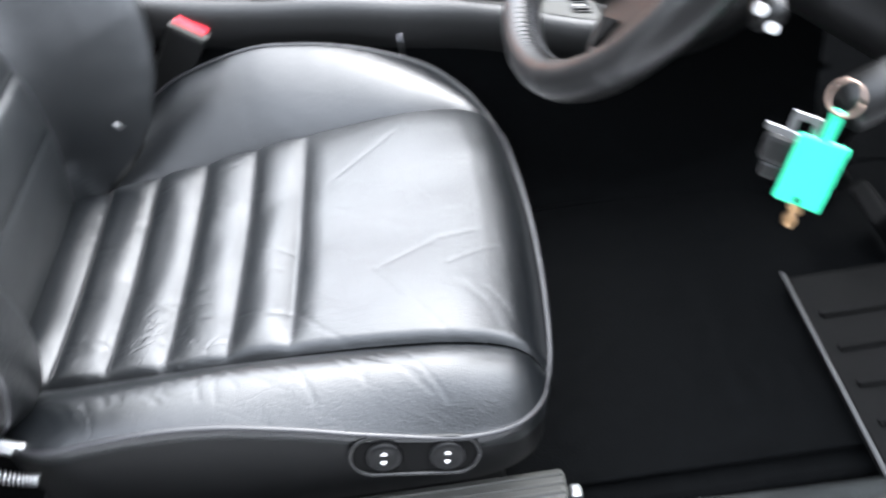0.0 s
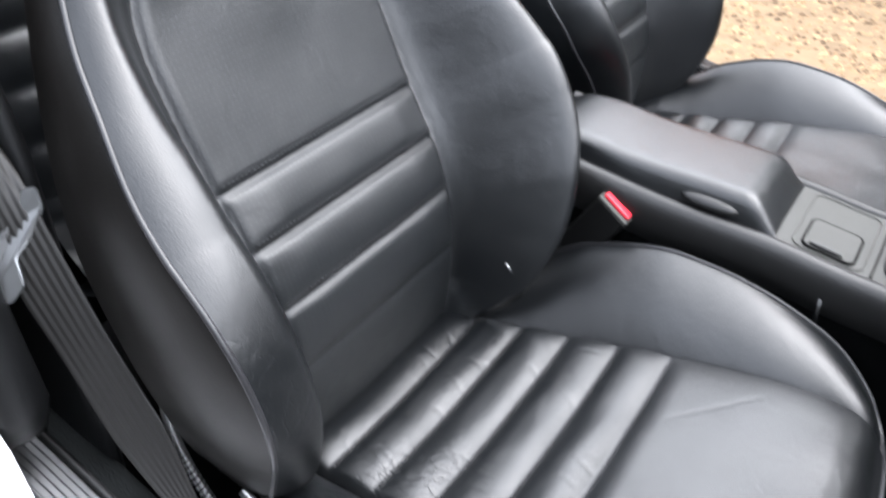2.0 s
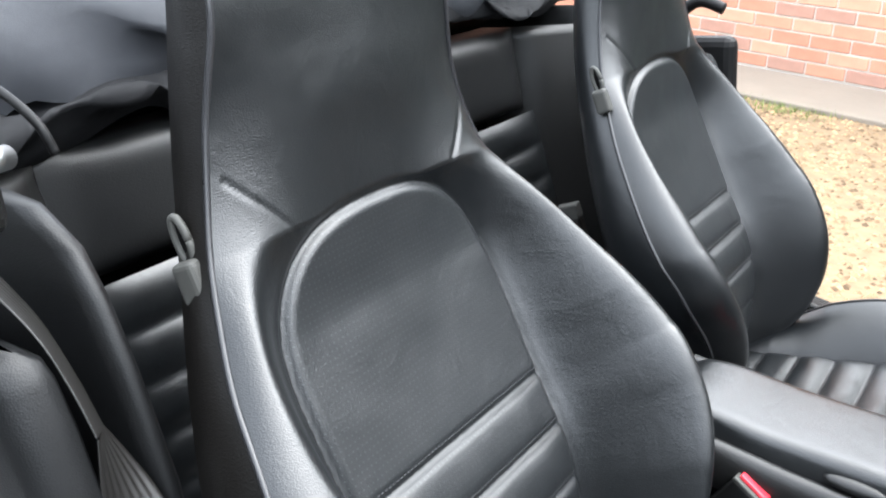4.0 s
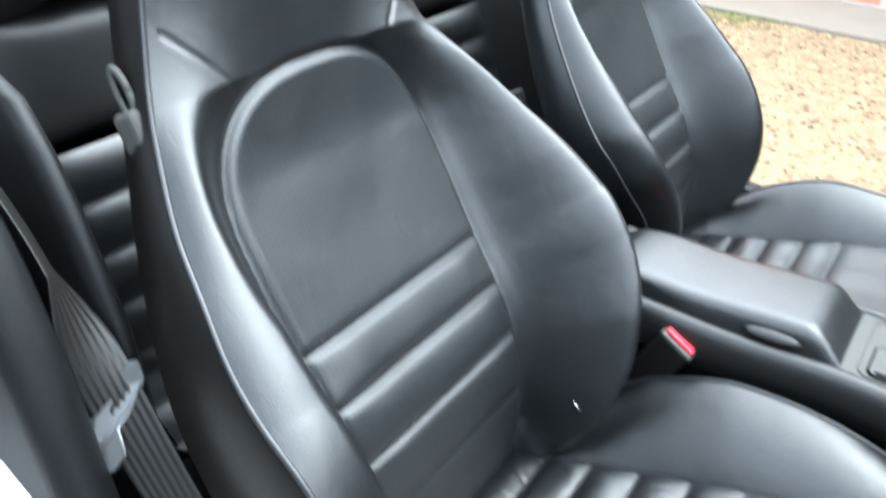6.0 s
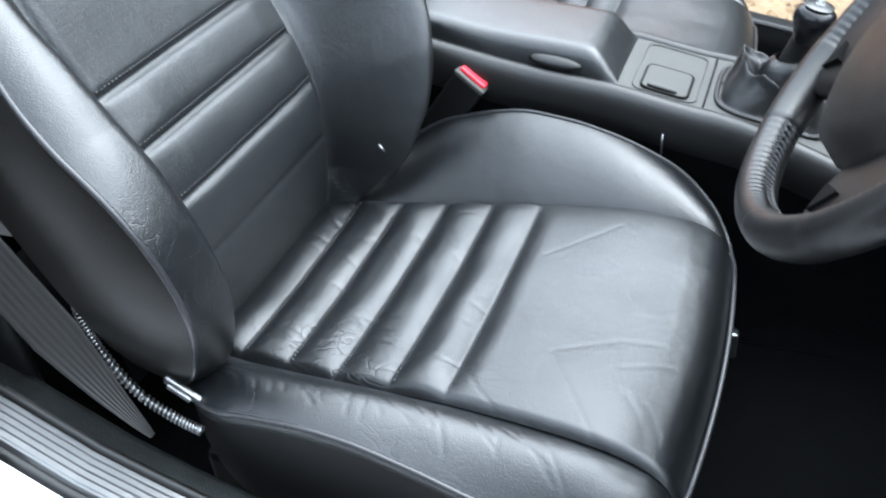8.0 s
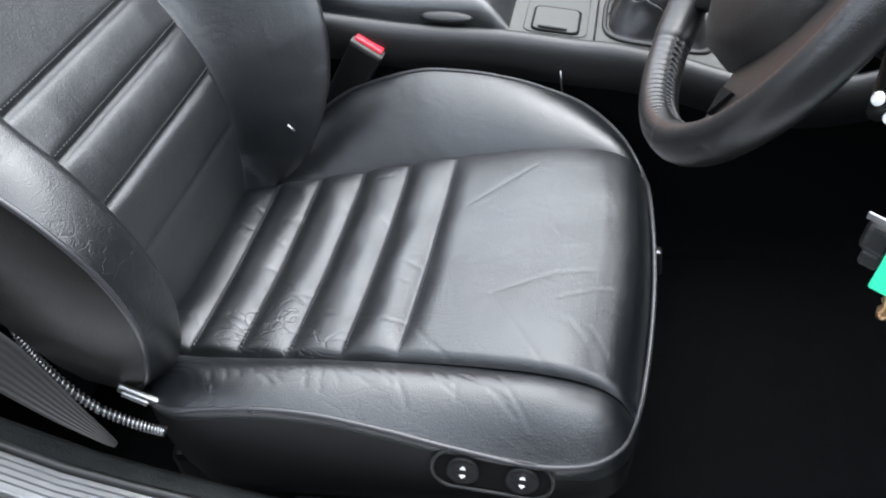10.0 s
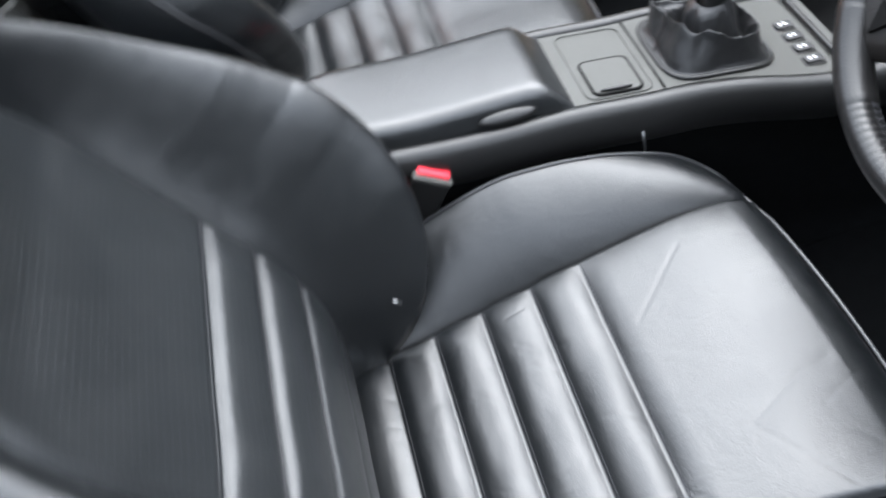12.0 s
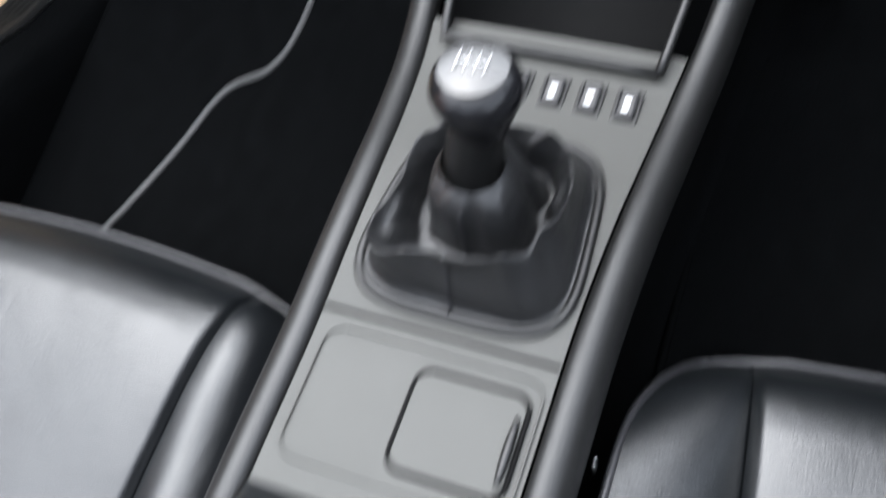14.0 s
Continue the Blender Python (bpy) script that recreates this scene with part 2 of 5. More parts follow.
TALL = [(-0.49, 0.456), (-0.44, 0.477), (-0.39, 0.507), (-0.339, 0.535), (-0.25, 0.556), (-0.19, 0.551), (-0.13, 0.538), (-0.079, 0.520), (-0.03, 0.495), (0.014, 0.458), (0.036, 0.428)]
WORN = [(-0.49, 0.462), (-0.44, 0.478), (-0.35, 0.498), (-0.26, 0.496), (-0.19, 0.478), (-0.12, 0.456), (-0.07, 0.442), (-0.02, 0.434), (0.036, 0.426)]
SPINE = [(0.0, -0.478, 0.440), (0.08, -0.460, 0.520), (0.14, -0.457, 0.580), (0.182, -0.462, 0.622), (0.243, -0.481, 0.679), (0.300, -0.507, 0.730), (0.42, -0.556, 0.840),
         (0.54, -0.598, 0.952), (0.62, -0.617, 1.030), (0.70, -0.622, 1.110), (0.78, -0.620, 1.190), (0.85, -0.628, 1.258)]
BACK_GROOVES = [0.125, 0.192, 0.253, 0.311]


def outer_w(x):
    s = min(1, max(0, (x + 0.055) / 0.091))
    r = min(1, max(0, (-0.37 - x) / 0.11))
    return 0.186 + 0.066 * max(0, 1 - s ** 2.5) ** 0.4 - 0.075 * r ** 2


def front_bow(y):
    return -0.012 * (y / 0.19) ** 2


CREASES = [((-0.118, -0.087), (-0.083, -0.135), (-0.048, -0.179)), ((-0.118, -0.087), (-0.058, -0.054), (-0.020, -0.045)), ((-0.167, 0.060), (-0.092, 0.134)),
           ((-0.050, -0.090), (-0.003, -0.066)), ((-0.196, -0.120), (-0.170, -0.150), (-0.142, -0.172)), ((-0.016, -0.125), (0.002, -0.150), (0.010, -0.172)),
           ((-0.036, -0.120), (-0.014, -0.148), (-0.004, -0.172))]
fold = random.Random(31)
# nested arcs where one slides over the entry bolster
for j in range(10):
    cx, rr = -0.415 + 0.010 * j, 0.030 + 0.0052 * j + fold.uniform(-0.002, 0.002)
    CREASES.append(tuple((cx + rr * math.cos(radians(a0)), -0.236 + 0.9 * rr * math.sin(radians(a0))) for a0 in range(10 + 2 * j, 150 - 4 * j, 14)))
# fine diagonal wrinkles over the flutes and along the bolster
for j in range(34):
    x0, y0 = fold.uniform(-0.47, -0.21), fold.choice((fold.uniform(-0.15, -0.02), fold.uniform(0.02, 0.15)))
    run, way = fold.uniform(0.014, 0.042), fold.uniform(-1.1, 0.2)
    CREASES.append(((x0, y0), (x0 + run * 0.5, y0 + run * 0.5 * way + fold.uniform(-0.003, 0.003)), (x0 + run, y0 + run * way)))
for j in range(16):
    x0 = fold.uniform(-0.36, -0.05)
    CREASES.append(((x0, fold.uniform(-0.195, -0.185)), (x0 + fold.uniform(0.01, 0.03), -0.205), (x0 + fold.uniform(0.02, 0.06), fold.uniform(-0.235, -0.215))))


def crease(x, y):
    """Depth of the leather's old folds at a place on the cushion."""
    d = 0.0
    for line in CREASES:
        for (ax0, ay0), (bx0, by0) in zip(line, line[1:]):
            if not (min(ax0, bx0) - 0.012 < x < max(ax0, bx0) + 0.012 and min(ay0, by0) - 0.012 < y < max(ay0, by0) + 0.012):
                continue
            ex, ey = bx0 - ax0, by0 - ay0
            t = min(1, max(0, ((x - ax0) * ex + (y - ay0) * ey) / (ex * ex + ey * ey)))
            r = math.hypot(x - ax0 - t * ex, y - ay0 - t * ey)
            if r < 0.012:
                d = max(d, 0.0006 * math.exp(-(r / 0.0017) ** 2) - 0.00012 * math.exp(-((r - 0.005) / 0.003) ** 2))
    return d


def cushion_point(x, y, worn):
    """Height of the cushion's leather at x and across y."""
    wi, wo = smooth(x, INSERT_W), outer_w(x)
    z = smooth(x, CUSHION_Z)
    a = abs(y)
    if a <= wi:
        f = a / wi
        for g0, g1 in zip(GROOVES, GROOVES[1:]):
            if g0 <= x <= g1:
                q = (x - g0) / (g1 - g0)
                lump = 1 + 0.22 * noise.noise(Vector((g0 * 90, y * 9, 2.0)))
                z += 0.0095 * lump * (1 - abs(2 * q - 1) ** 2.3) * (1 - f ** 10)
                z += 0.0011 * noise.noise(Vector((x * 34, y * 17, 5.0))) * (1 - abs(2 * q - 1) ** 2)
        if x > GROOVES[-1]:
            q = min(1, (x - GROOVES[-1]) / 0.03)
            z += 0.008 * (1 - (1 - q) ** 2) * (1 - f ** 6) * min(1, max(0, (0.036 - x) / 0.05))
        z -= 0.008 * max(0, 1 - (wi - a) / 0.009) ** 2
        z -= 0.006 * (1 - f * f)
    else:
        q = min(1, max(0, (a - wi) / max(1e-6, wo - wi)))
        flat = y < 0
        zp = smooth(x, WORN if flat else TALL)
        bulge = (0.024 if flat else 0.011) * min(1, (wo - wi) / 0.07)
        ends = min(1, max(0, (x + 0.485) / 0.06))
        deep = 0.010 if worn else 0.005
        z = (z - deep) + (zp - z + deep) * (1 - (1 - q) ** (1.4 if flat else 1.12)) + bulge * ends * math.sin(math.pi * q ** (0.95 if flat else 0.75))
    z += 0.0009 * noise.noise(Vector((x * 16, y * 16, 9.0 if worn else 1.0)))
    return z - (crease(x, y) if worn else 0)


def build_seat(m, label, worn, group, slim=1.0, lean=0.0, shift=0.0, wing=1.0):
    hide = LEATHER_WORN if worn else LEATHER
    seat = empty("car_seat", m, label, "car seat", group)
    xs = []
    for g0, g1 in zip(GROOVES, GROOVES[1:]):
        xs += [g0 + (g1 - g0) * k / 24 for k in range(24)]
    xs += [-0.198 + k * 0.0026 for k in range(80)] + [0.012, 0.018, 0.023, 0.028, 0.032, 0.036]
    ins = [0.6 * k / 70 + 0.4 * math.sin(k * math.pi / 140) for k in range(-70, 71)]
    rows = [[(x + front_bow(f * smooth(x, INSERT_W)) * max(0, 1 + x / 0.2), f * smooth(x, INSERT_W), cushion_point(x, f * smooth(x, INSERT_W) * 0.99999, worn)) for f in ins] for x in xs]
    v, f = grid(rows)
    finish("seat_panel", v, f, hide, seat, "black leather seat panel with five padded flutes")
    edge = {}
    for sgn in (1, -1):
        rows, edge[sgn] = [], []
        for x in xs:
            wi, wo = smooth(x, INSERT_W), outer_w(x)
            wo = max(wo, wi + 0.0005)
            row = []
            for k in range(53):
                q = k / 52
                y = sgn * (wi + (wo - wi) * q)
                row.append((x + front_bow(y) * max(0, 1 + x / 0.2), y, cushion_point(x, y + sgn * 1e-6, worn)))
            edge[sgn].append(Vector(row[-1]))
            # the leather rolls under the piping to the side
            x0, y0, z0 = row[-1]
            row += [(x0, y0 - sgn * 0.001, z0 - 0.012), (x0, y0 - sgn * 0.006, z0 - 0.03)]
            rows.append(row if sgn > 0 else row[::-1])
        v, f = grid(rows)
        lab = "worn creased leather side bolster" if worn and sgn < 0 else "smooth leather side bolster"
        finish("cushion_bolster", v, f, hide, seat, lab)
    front = [Vector(p) for p in ((0.036 + front_bow(k * 0.186 / 10), k * 0.186 / 10, 0.430) for k in range(9, -10, -1))]
    line = edge[1] + front + edge[-1][::-1]
    v, f = tube(line, 0.0027, 6)
    finish("seat_piping", v, f, PIPING, seat, "thin grey piping round the cushion edge")
    # valance under the front and sides
    rows = []
    for k, (din, z) in enumerate(((0.002, None), (0.004, 0.41), (0.010, 0.38), (0.02, 0.35), (0.026, 0.342))):
        row = []
        for p in line:
            n = Vector((max(0, p.x + 0.0) * 3, p.y, 0))
            n = n.normalized() if n.length > 1e-4 else Vector((1, 0, 0))
            row.append(tuple(p - n * din - Vector((0, 0, 0.002)) if z is None else (p.x - n.x * din, p.y - n.y * din, min(z, p.z - 0.004 * k))))
        rows.append(row)
    v, f = grid(rows)
    finish("seat_valance", v, [q[::-1] for q in f], DULL, seat, "black plastic valance under the cushion")
    for sgn in (-1, 1):
        bm = box(-0.34, 0.026, min(sgn * 0.236, sgn * 0.200), max(sgn * 0.236, sgn * 0.200), 0.25, 0.304, 0.006, 2)
        for k in range(3):
            box(-0.338, 0.024, sgn * 0.229 - 0.0015 - sgn * k * 0.010, sgn * 0.229 + 0.0015 - sgn * k * 0.010, 0.300, 0.3065, 0.001, 1, bm=bm)
        rail = part("seat_rail", bm, PLASTIC_GREY, seat, "grey ribbed seat rail cover")
        part("rail_end", box(0.027, 0.040, min(sgn * 0.228, sgn * 0.212), max(sgn * 0.228, sgn * 0.212), 0.25, 0.292, 0.004), STEEL, rail, "bare metal rail end")
    part("seat_base", box(-0.47, -0.03, -0.2, 0.2, 0.235, 0.36, 0.01), PLASTIC, seat)

    # backrest: a skin over the spine
    sp_x = [(a, b) for a, b, c in SPINE]
    sp_z = [(a, c) for a, b, c in SPINE]
    WI = [(0, 0.138), (0.115, 0.138), (0.182, 0.142), (0.30, 0.149), (0.40, 0.153), (0.45, 0.148)]
    WO = [(0.0, 0.17), (0.05, 0.215), (0.12, 0.250), (0.2, 0.269), (0.28, 0.271), (0.36, 0.260), (0.45, 0.232), (0.54, 0.198), (0.62, 0.172), (0.72, 0.152), (0.80, 0.140), (0.835, 0.118), (0.85, 0.09)]
    HB = [(0.0, 0.005), (0.04, 0.048), (0.1, 0.098), (0.18, 0.130), (0.26, 0.130), (0.34, 0.110), (0.42, 0.080), (0.5, 0.054), (0.58, 0.034), (0.7, 0.026), (0.85, 0.008)]
    DP = [(0.0, -0.02), (0.06, 0.030), (0.15, 0.055), (0.25, 0.058), (0.35, 0.044), (0.45, 0.024), (0.55, 0.010), (0.65, 0.012), (0.75, 0.02), (0.85, -0.01)]

    DP_ENTRY = [(0.0, -0.02), (0.06, 0.030), (0.12, 0.066), (0.17, 0.086), (0.22, 0.091), (0.28, 0.078), (0.34, 0.060), (0.40, 0.045), (0.46, 0.026), (0.55, 0.010), (0.65, 0.012), (0.75, 0.02), (0.85, -0.01)]

    TUCK = [(0.0, 0.142), (0.06, 0.145), (0.10, 0.160), (0.14, 0.186), (0.18, 0.218), (0.22, 0.247), (0.26, 0.262), (0.30, 0.268), (0.36, 0.260), (0.45, 0.232)]

    def wide(vv, u):
        """Half width of the backrest; the wing away from the door tucks in towards the cushion."""
        tucked = u > 0 if worn else u < 0
        return smooth(vv, TUCK) if tucked and vv < 0.36 else smooth(vv, WO)

    def arch(vv):
        if vv < 0.40:
            return smooth(vv, WI)
        t = (vv - 0.40) / 0.158
        return 0.153 * max(0, 1 - t ** 2.7) ** (1 / 2.7) if t < 1 else -0.02

    def spot(vv, u, d):
        e, vv = 0.004, min(vv, 0.85)
        x, z = smooth(vv, sp_x), smooth(vv, sp_z)
        tx, tz = smooth(vv + e, sp_x) - smooth(vv - e, sp_x), smooth(vv + e, sp_z) - smooth(vv - e, sp_z)
        n = math.hypot(tx, tz)
        px, pz = x + tz / n * d + 0.47, z - tx / n * d - 0.44
        c, sn = math.cos(lean), math.sin(lean)
        return (px * c - pz * sn - 0.47, u * slim + shift, pz * c + px * sn + 0.44)

    def depth(vv, u):
        a, wo, wi = abs(u), wide(vv, u), arch(vv)
        entry = worn and u < 0
        hb = smooth(vv, HB) * (0.72 if entry else 0.66 if u < 0 else wing)
        dp = smooth(vv, DP_ENTRY) if entry else smooth(vv, DP) * (0.6 if u < 0 else 1.0)
        wb = min(max(arch(vv), 0.03), wo - 0.012)
        q = min(1, max(0, (a - wb) / (wo - wb)))
        crown = 0.74 if worn and u > 0 else 0.62
        rise = min(1, q / (crown + (0.92 - crown) * min(1, max(0, (vv - 0.36) / 0.20))))
        rise = rise * rise * (3 - 2 * rise)
        fall = max(0, (q - crown) / (1 - crown)) ** 2.6
        base = hb * rise * (1 - fall) + dp * fall
        # the wings fade into a gently domed headrest
        k = min(1, max(0, (vv - 0.46) / 0.22))
        k = k * k * (3 - 2 * k)
        e4 = (a / wo) ** 3.4
        base += (smooth(vv, HB) * (1 - e4) + dp * e4 - base) * k
        d = base + 0.0012 * noise.noise(Vector((vv * 14, u * 14, 4.0)))
        # distance to the arch, roughly
        dist = wi - a
        if vv >= 0.40:
            q2, qa = (vv - 0.40) / 0.158, a / 0.153
            dist = (1 - qa ** 2.7 - q2 ** 2.7) / math.hypot(2.7 * qa ** 1.7 / 0.153, 2.7 * q2 ** 1.7 / 0.158 + 0.3)
        if vv < 0.60:
            if dist > 0:
                d += 0.0035 * min(1, dist / 0.011) ** 0.8
                if vv < BACK_GROOVES[-1] + 0.03:
                    for g in BACK_GROOVES:
                        d -= (0.0062 if g > 0.2 else 0.0048 if g > 0.15 else 0.002) * math.exp(-(abs(vv - g) / 0.0040) ** 1.5) * min(1, dist / 0.01)
                for g0, g1 in zip(BACK_GROOVES, BACK_GROOVES[1:]):
                    if g0 < vv < g1:
                        qq = (vv - g0) / (g1 - g0)
                        d += (0.0045 if g0 > 0.15 else 0.0025) * (1 - abs(2 * qq - 1) ** 2.6) * min(1, dist / 0.05)
            d -= 0.005 * math.exp(-(dist / 0.004) ** 2)
        # seams of the head piece, from the arch's shoulders to the edge
        if 0.10 < a < wo - 0.012 and vv > 0.5:
            line_v = 0.545 + (a - 0.10) * 1.15
            d -= 0.002 * math.exp(-((vv - line_v) / 0.003) ** 2) * min(1, (a - 0.10) / 0.02)
        return d

    nv, nu = 280, 150
    vs = [0.85 * k / nv for k in range(nv + 1)]
    us = [math.copysign(abs(k) ** 0.9, k) for k in [2 * j / nu - 1 for j in range(nu + 1)]]
    V, inner, outer = [], [], []
    for vv in vs:
        for s in us:
            u = s * wide(vv, s)
            V.append(spot(vv, u, depth(vv, u)))
    n = nu + 1
    for i in range(nv):
        vm = (vs[i] + vs[i + 1]) / 2
        for j in range(nu):
            um = (us[j] + us[j + 1]) / 2 * wide(vm, us[j] + us[j + 1])
            q = (i * n + j, i * n + j + 1, (i + 1) * n + j + 1, (i + 1) * n + j)
            (inner if abs(um) < arch(vm) else outer).append(q)

    whole = bpy.data.meshes.new("whole")
    whole.from_pydata(V, [], inner + outer)
    whole.update()
    normals = [tuple(w.vector) for w in whole.vertex_normals]
    bpy.data.meshes.remove(whole)

    def skin(name, faces, lab, material):
        used = sorted({a for q in faces for a in q})
        at = {a: k for k, a in enumerate(used)}
        ob = finish(name, [V[a] for a in used], [tuple(at[a] for a in q) for q in faces], material, seat, lab)
        ob.data.normals_split_custom_set_from_vertices([normals[a] for a in used])

    if worn:
        # two bright recliner plates between the tucked wing and the cushion
        for dx, dy, dz in ((0.0, 0.0, 0.0), (0.005, 0.005, 0.004)):
            p = Vector((-0.390 + dx, 0.166 - YS + dy, 0.544 + dz))
            v, f = tube([p - Vector((0.0035, 0, -0.0045)), p, p + Vector((0.0035, 0, -0.0045))], 0.0014, 6)
            finish("recliner_plate", v, f, STEEL, seat, "small bright metal plate")
    skin("back_panel", inner, "black leather back panel with stitched flutes", LEATHER_HOLES)
    skin("back_wing", outer, "black leather wings and headrest, creased at the entry side" if worn else "black leather wings and headrest", hide)
    rim = [Vector(spot(vv, wide(vv, 1), depth(vv, wide(vv, 1)))) for vv in vs[3:]]
    rim += [Vector(spot(0.85, 0.09 * (1 - k / 6), depth(0.85, 0.09 * (1 - k / 6)))) for k in range(1, 12)]
    rim += [Vector(spot(vv, -wide(vv, -1), depth(vv, -wide(vv, -1)))) for vv in vs[:2:-1]]
    v, f = tube(rim, 0.0028, 6)
    finish("back_piping", v, f, PIPING, seat, "thin grey piping along the backrest edge")
    rows = []
    for vv in vs[::2]:
        thick = 0.062 - 0.018 * min(1, vv / 0.85)
        both = []
        for sgn in (1, -1):
            wo = wide(vv, sgn)
            de = depth(vv, sgn * wo)
            both.append([(wo, de), (wo + 0.003, de - 0.01), (wo + 0.005, de * 0.55 - thick * 0.25), (wo + 0.003, -thick * 0.55), (wo - 0.02, -thick * 0.9), (wo - 0.06, -thick)])
        rows.append([spot(vv, u, d) for u, d in both[0]] + [spot(vv, -u, d) for u, d in both[1][::-1]])
    v, f = grid(rows)
    f.append(tuple(len(v) - 12 + k for k in range(12)))
    finish("back_side", v, [q[::-1] for q in f], FLANK_BROWN_SHEEN if worn else LEATHER, seat, "black vinyl sides and rear of the backrest, tinted with brown reflection" if worn else "black leather sides and rear of the backrest")
    # stitches along the flutes
    SV, SF = [], []

    def stitch(p, q, up):
        d = (q - p).normalized()
        e = d.cross(up).normalized() * 0.0007
        m0 = len(SV)
        SV.extend([p - e, q - e, q + e, p + e, (p + q) / 2 + up * 0.0011])
        SF.extend([(m0, m0 + 1, m0 + 4), (m0 + 1, m0 + 2, m0 + 4), (m0 + 2, m0 + 3, m0 + 4), (m0 + 3, m0, m0 + 4)])

    for g in GROOVES[1:]:
        w = smooth(g, INSERT_W) - 0.008
        n_st = int(2 * w / 0.0052)
        for k in range(n_st):
            y = -w + 2 * w * k / n_st
            a = Vector((g + 0.0035, y, cushion_point(g + 0.0035, y, worn) + 0.0004))
            q = Vector((g + 0.0035, y + 0.0034, cushion_point(g + 0.0035, y + 0.0034, worn) + 0.0004))
            stitch(a, q, Vector((-0.2, 0, 1)).normalized())
    for g in BACK_GROOVES[1:]:
        w = arch(g) - 0.008
        n_st = int(2 * w / 0.0052)
        for k in range(n_st):
            u = -w + 2 * w * k / n_st
            a, q = Vector(spot(g + 0.0065, u, depth(g + 0.0065, u) + 0.0005)), Vector(spot(g + 0.0065, u + 0.0034, depth(g + 0.0065, u) + 0.0005))
            stitch(a, q, Vector((0.8, 0, 0.45)).normalized())
    tagged(finish("flute_stitching", SV, SF, PIPING, seat, "grey thread stitches along the flutes", False), kind="stuff")
    for sgn in (1, -1) if worn else ():
        c = 0.240 if sgn > 0 else -0.236
        bm = box(-0.022, 0.018, -0.003, 0.003, -0.005, 0.005, 0.002)
        box(-0.016, 0.010, -0.007, -0.004, -0.003, 0.003, 0.001, bm=bm)
        blade = part("hinge_bracket", bm, STEEL, seat, "bright metal backrest hinge")
        blade.matrix_basis = pose(-0.430, c, 0.494, 0, 32, 0)
    return seat


YS, YC = 0.018, 0.375
build_seat(CAR @ pose(0, YS, 0), "black leather sports seat with fluted centre and creased entry bolster", True, "front seats")
build_seat(CAR @ pose(-0.042, 0.717, 0) @ Matrix.Diagonal((1, 0.9, 1, 1)), "black leather sports seat with fluted centre, hardly worn", False, "front seats", 0.98, radians(-1.5), 0.02, 0.8)

# ---- ground and house ----


far = 400
ground_v = [(-far, -far, 0), (far, -far, 0), (far, far, 0), (-far, far, 0)]
# Surface out of view; its dark colour is chosen to hold bounce light down
tagged(finish("ground", ground_v, [(0, 1, 2, 3)], LOW_BOUNCE_GROUND, shade=False), "unseen ground under the car, kept dark to limit bounce light", "ground", kind="structure")
tagged(part("gravel_bed", box(-9.0, 9.0, 0.75, 4.8, -0.05, 0.005, 0), GRAVEL), "pale gold gravel beside the car", "gravel", kind="structure")

HOUSE = pose(-1.55, 4.75, 0, 0, 0, -9)  # along the wall, outwards is -y
pavement = tagged(part("pavement", box(-12, 12, -0.62, 0.0, -0.1, 0.03, 0.008), PAVING), "pale concrete path beside the house", "path", kind="structure")
pavement.matrix_basis = HOUSE

# Unseen walls, added to block low sky from the leather's reflections
corner_blocker = tagged(part("wall_unseen_corner", box(0.9, 14, 0.05, 0.3, -0.1, 3.6, 0.01), BLOCKER_GREEN), "added unseen wall beyond the house corner, dims reflections", "wall", kind="structure")
corner_blocker.matrix_basis = HOUSE
behind = tagged(part("wall_unseen_behind", box(-14, 5.0, -2.6, -2.3, -0.1, 1.6, 0.01), BLOCKER_DARK), "added unseen dark wall behind the viewpoint, dims reflections", "wall", kind="structure")

# Another added wall, dimming what the backrests mirror from the front
ahead = tagged(part("wall_unseen_ahead", box(4.2, 4.45, -2.3, 3.6, -0.1, 3.3, 0.01), BLOCKER_DARK), "added unseen dark wall ahead of the car, dims reflections", "wall", kind="structure")

# loose stones over the drive and grass along the path's edge
rnd = random.Random(8)
octa = [(1, 0, 0), (0, 1, 0), (-1, 0, 0), (0, -1, 0), (0, 0, 0.8), (0, 0, -0.3)]
verts, faces = [], []
for k in range(17000):
    x, y = rnd.uniform(-2.6, 2.4), rnd.uniform(1.6, 4.35)
    r, a = rnd.uniform(0.006, 0.019), rnd.uniform(0, 6.28)
    c, sn, sq = math.cos(a), math.sin(a), rnd.uniform(0.6, 1.0)
    m0 = len(verts)
    for px, py, pz in octa:
        px, py = px * r * rnd.uniform(0.8, 1.15), py * r * sq
        verts.append((x + px * c - py * sn, y + px * sn + py * c, pz * r * 0.8 + 0.006))
    faces += [(m0 + q, m0 + (q + 1) % 4, m0 + 4) for q in range(4)] + [(m0 + (q + 1) % 4, m0 + q, m0 + 5) for q in range(4)]
STONES = mat("gravel_stones", (0.27, 0.18, 0.10), 0.85, vary=0.6, islands=True)
tagged(finish("gravel_stones", verts, faces, STONES, shade=False), "loose gold and pale gravel stones on the drive", "gravel", kind="stuff")
verts, faces = [], []
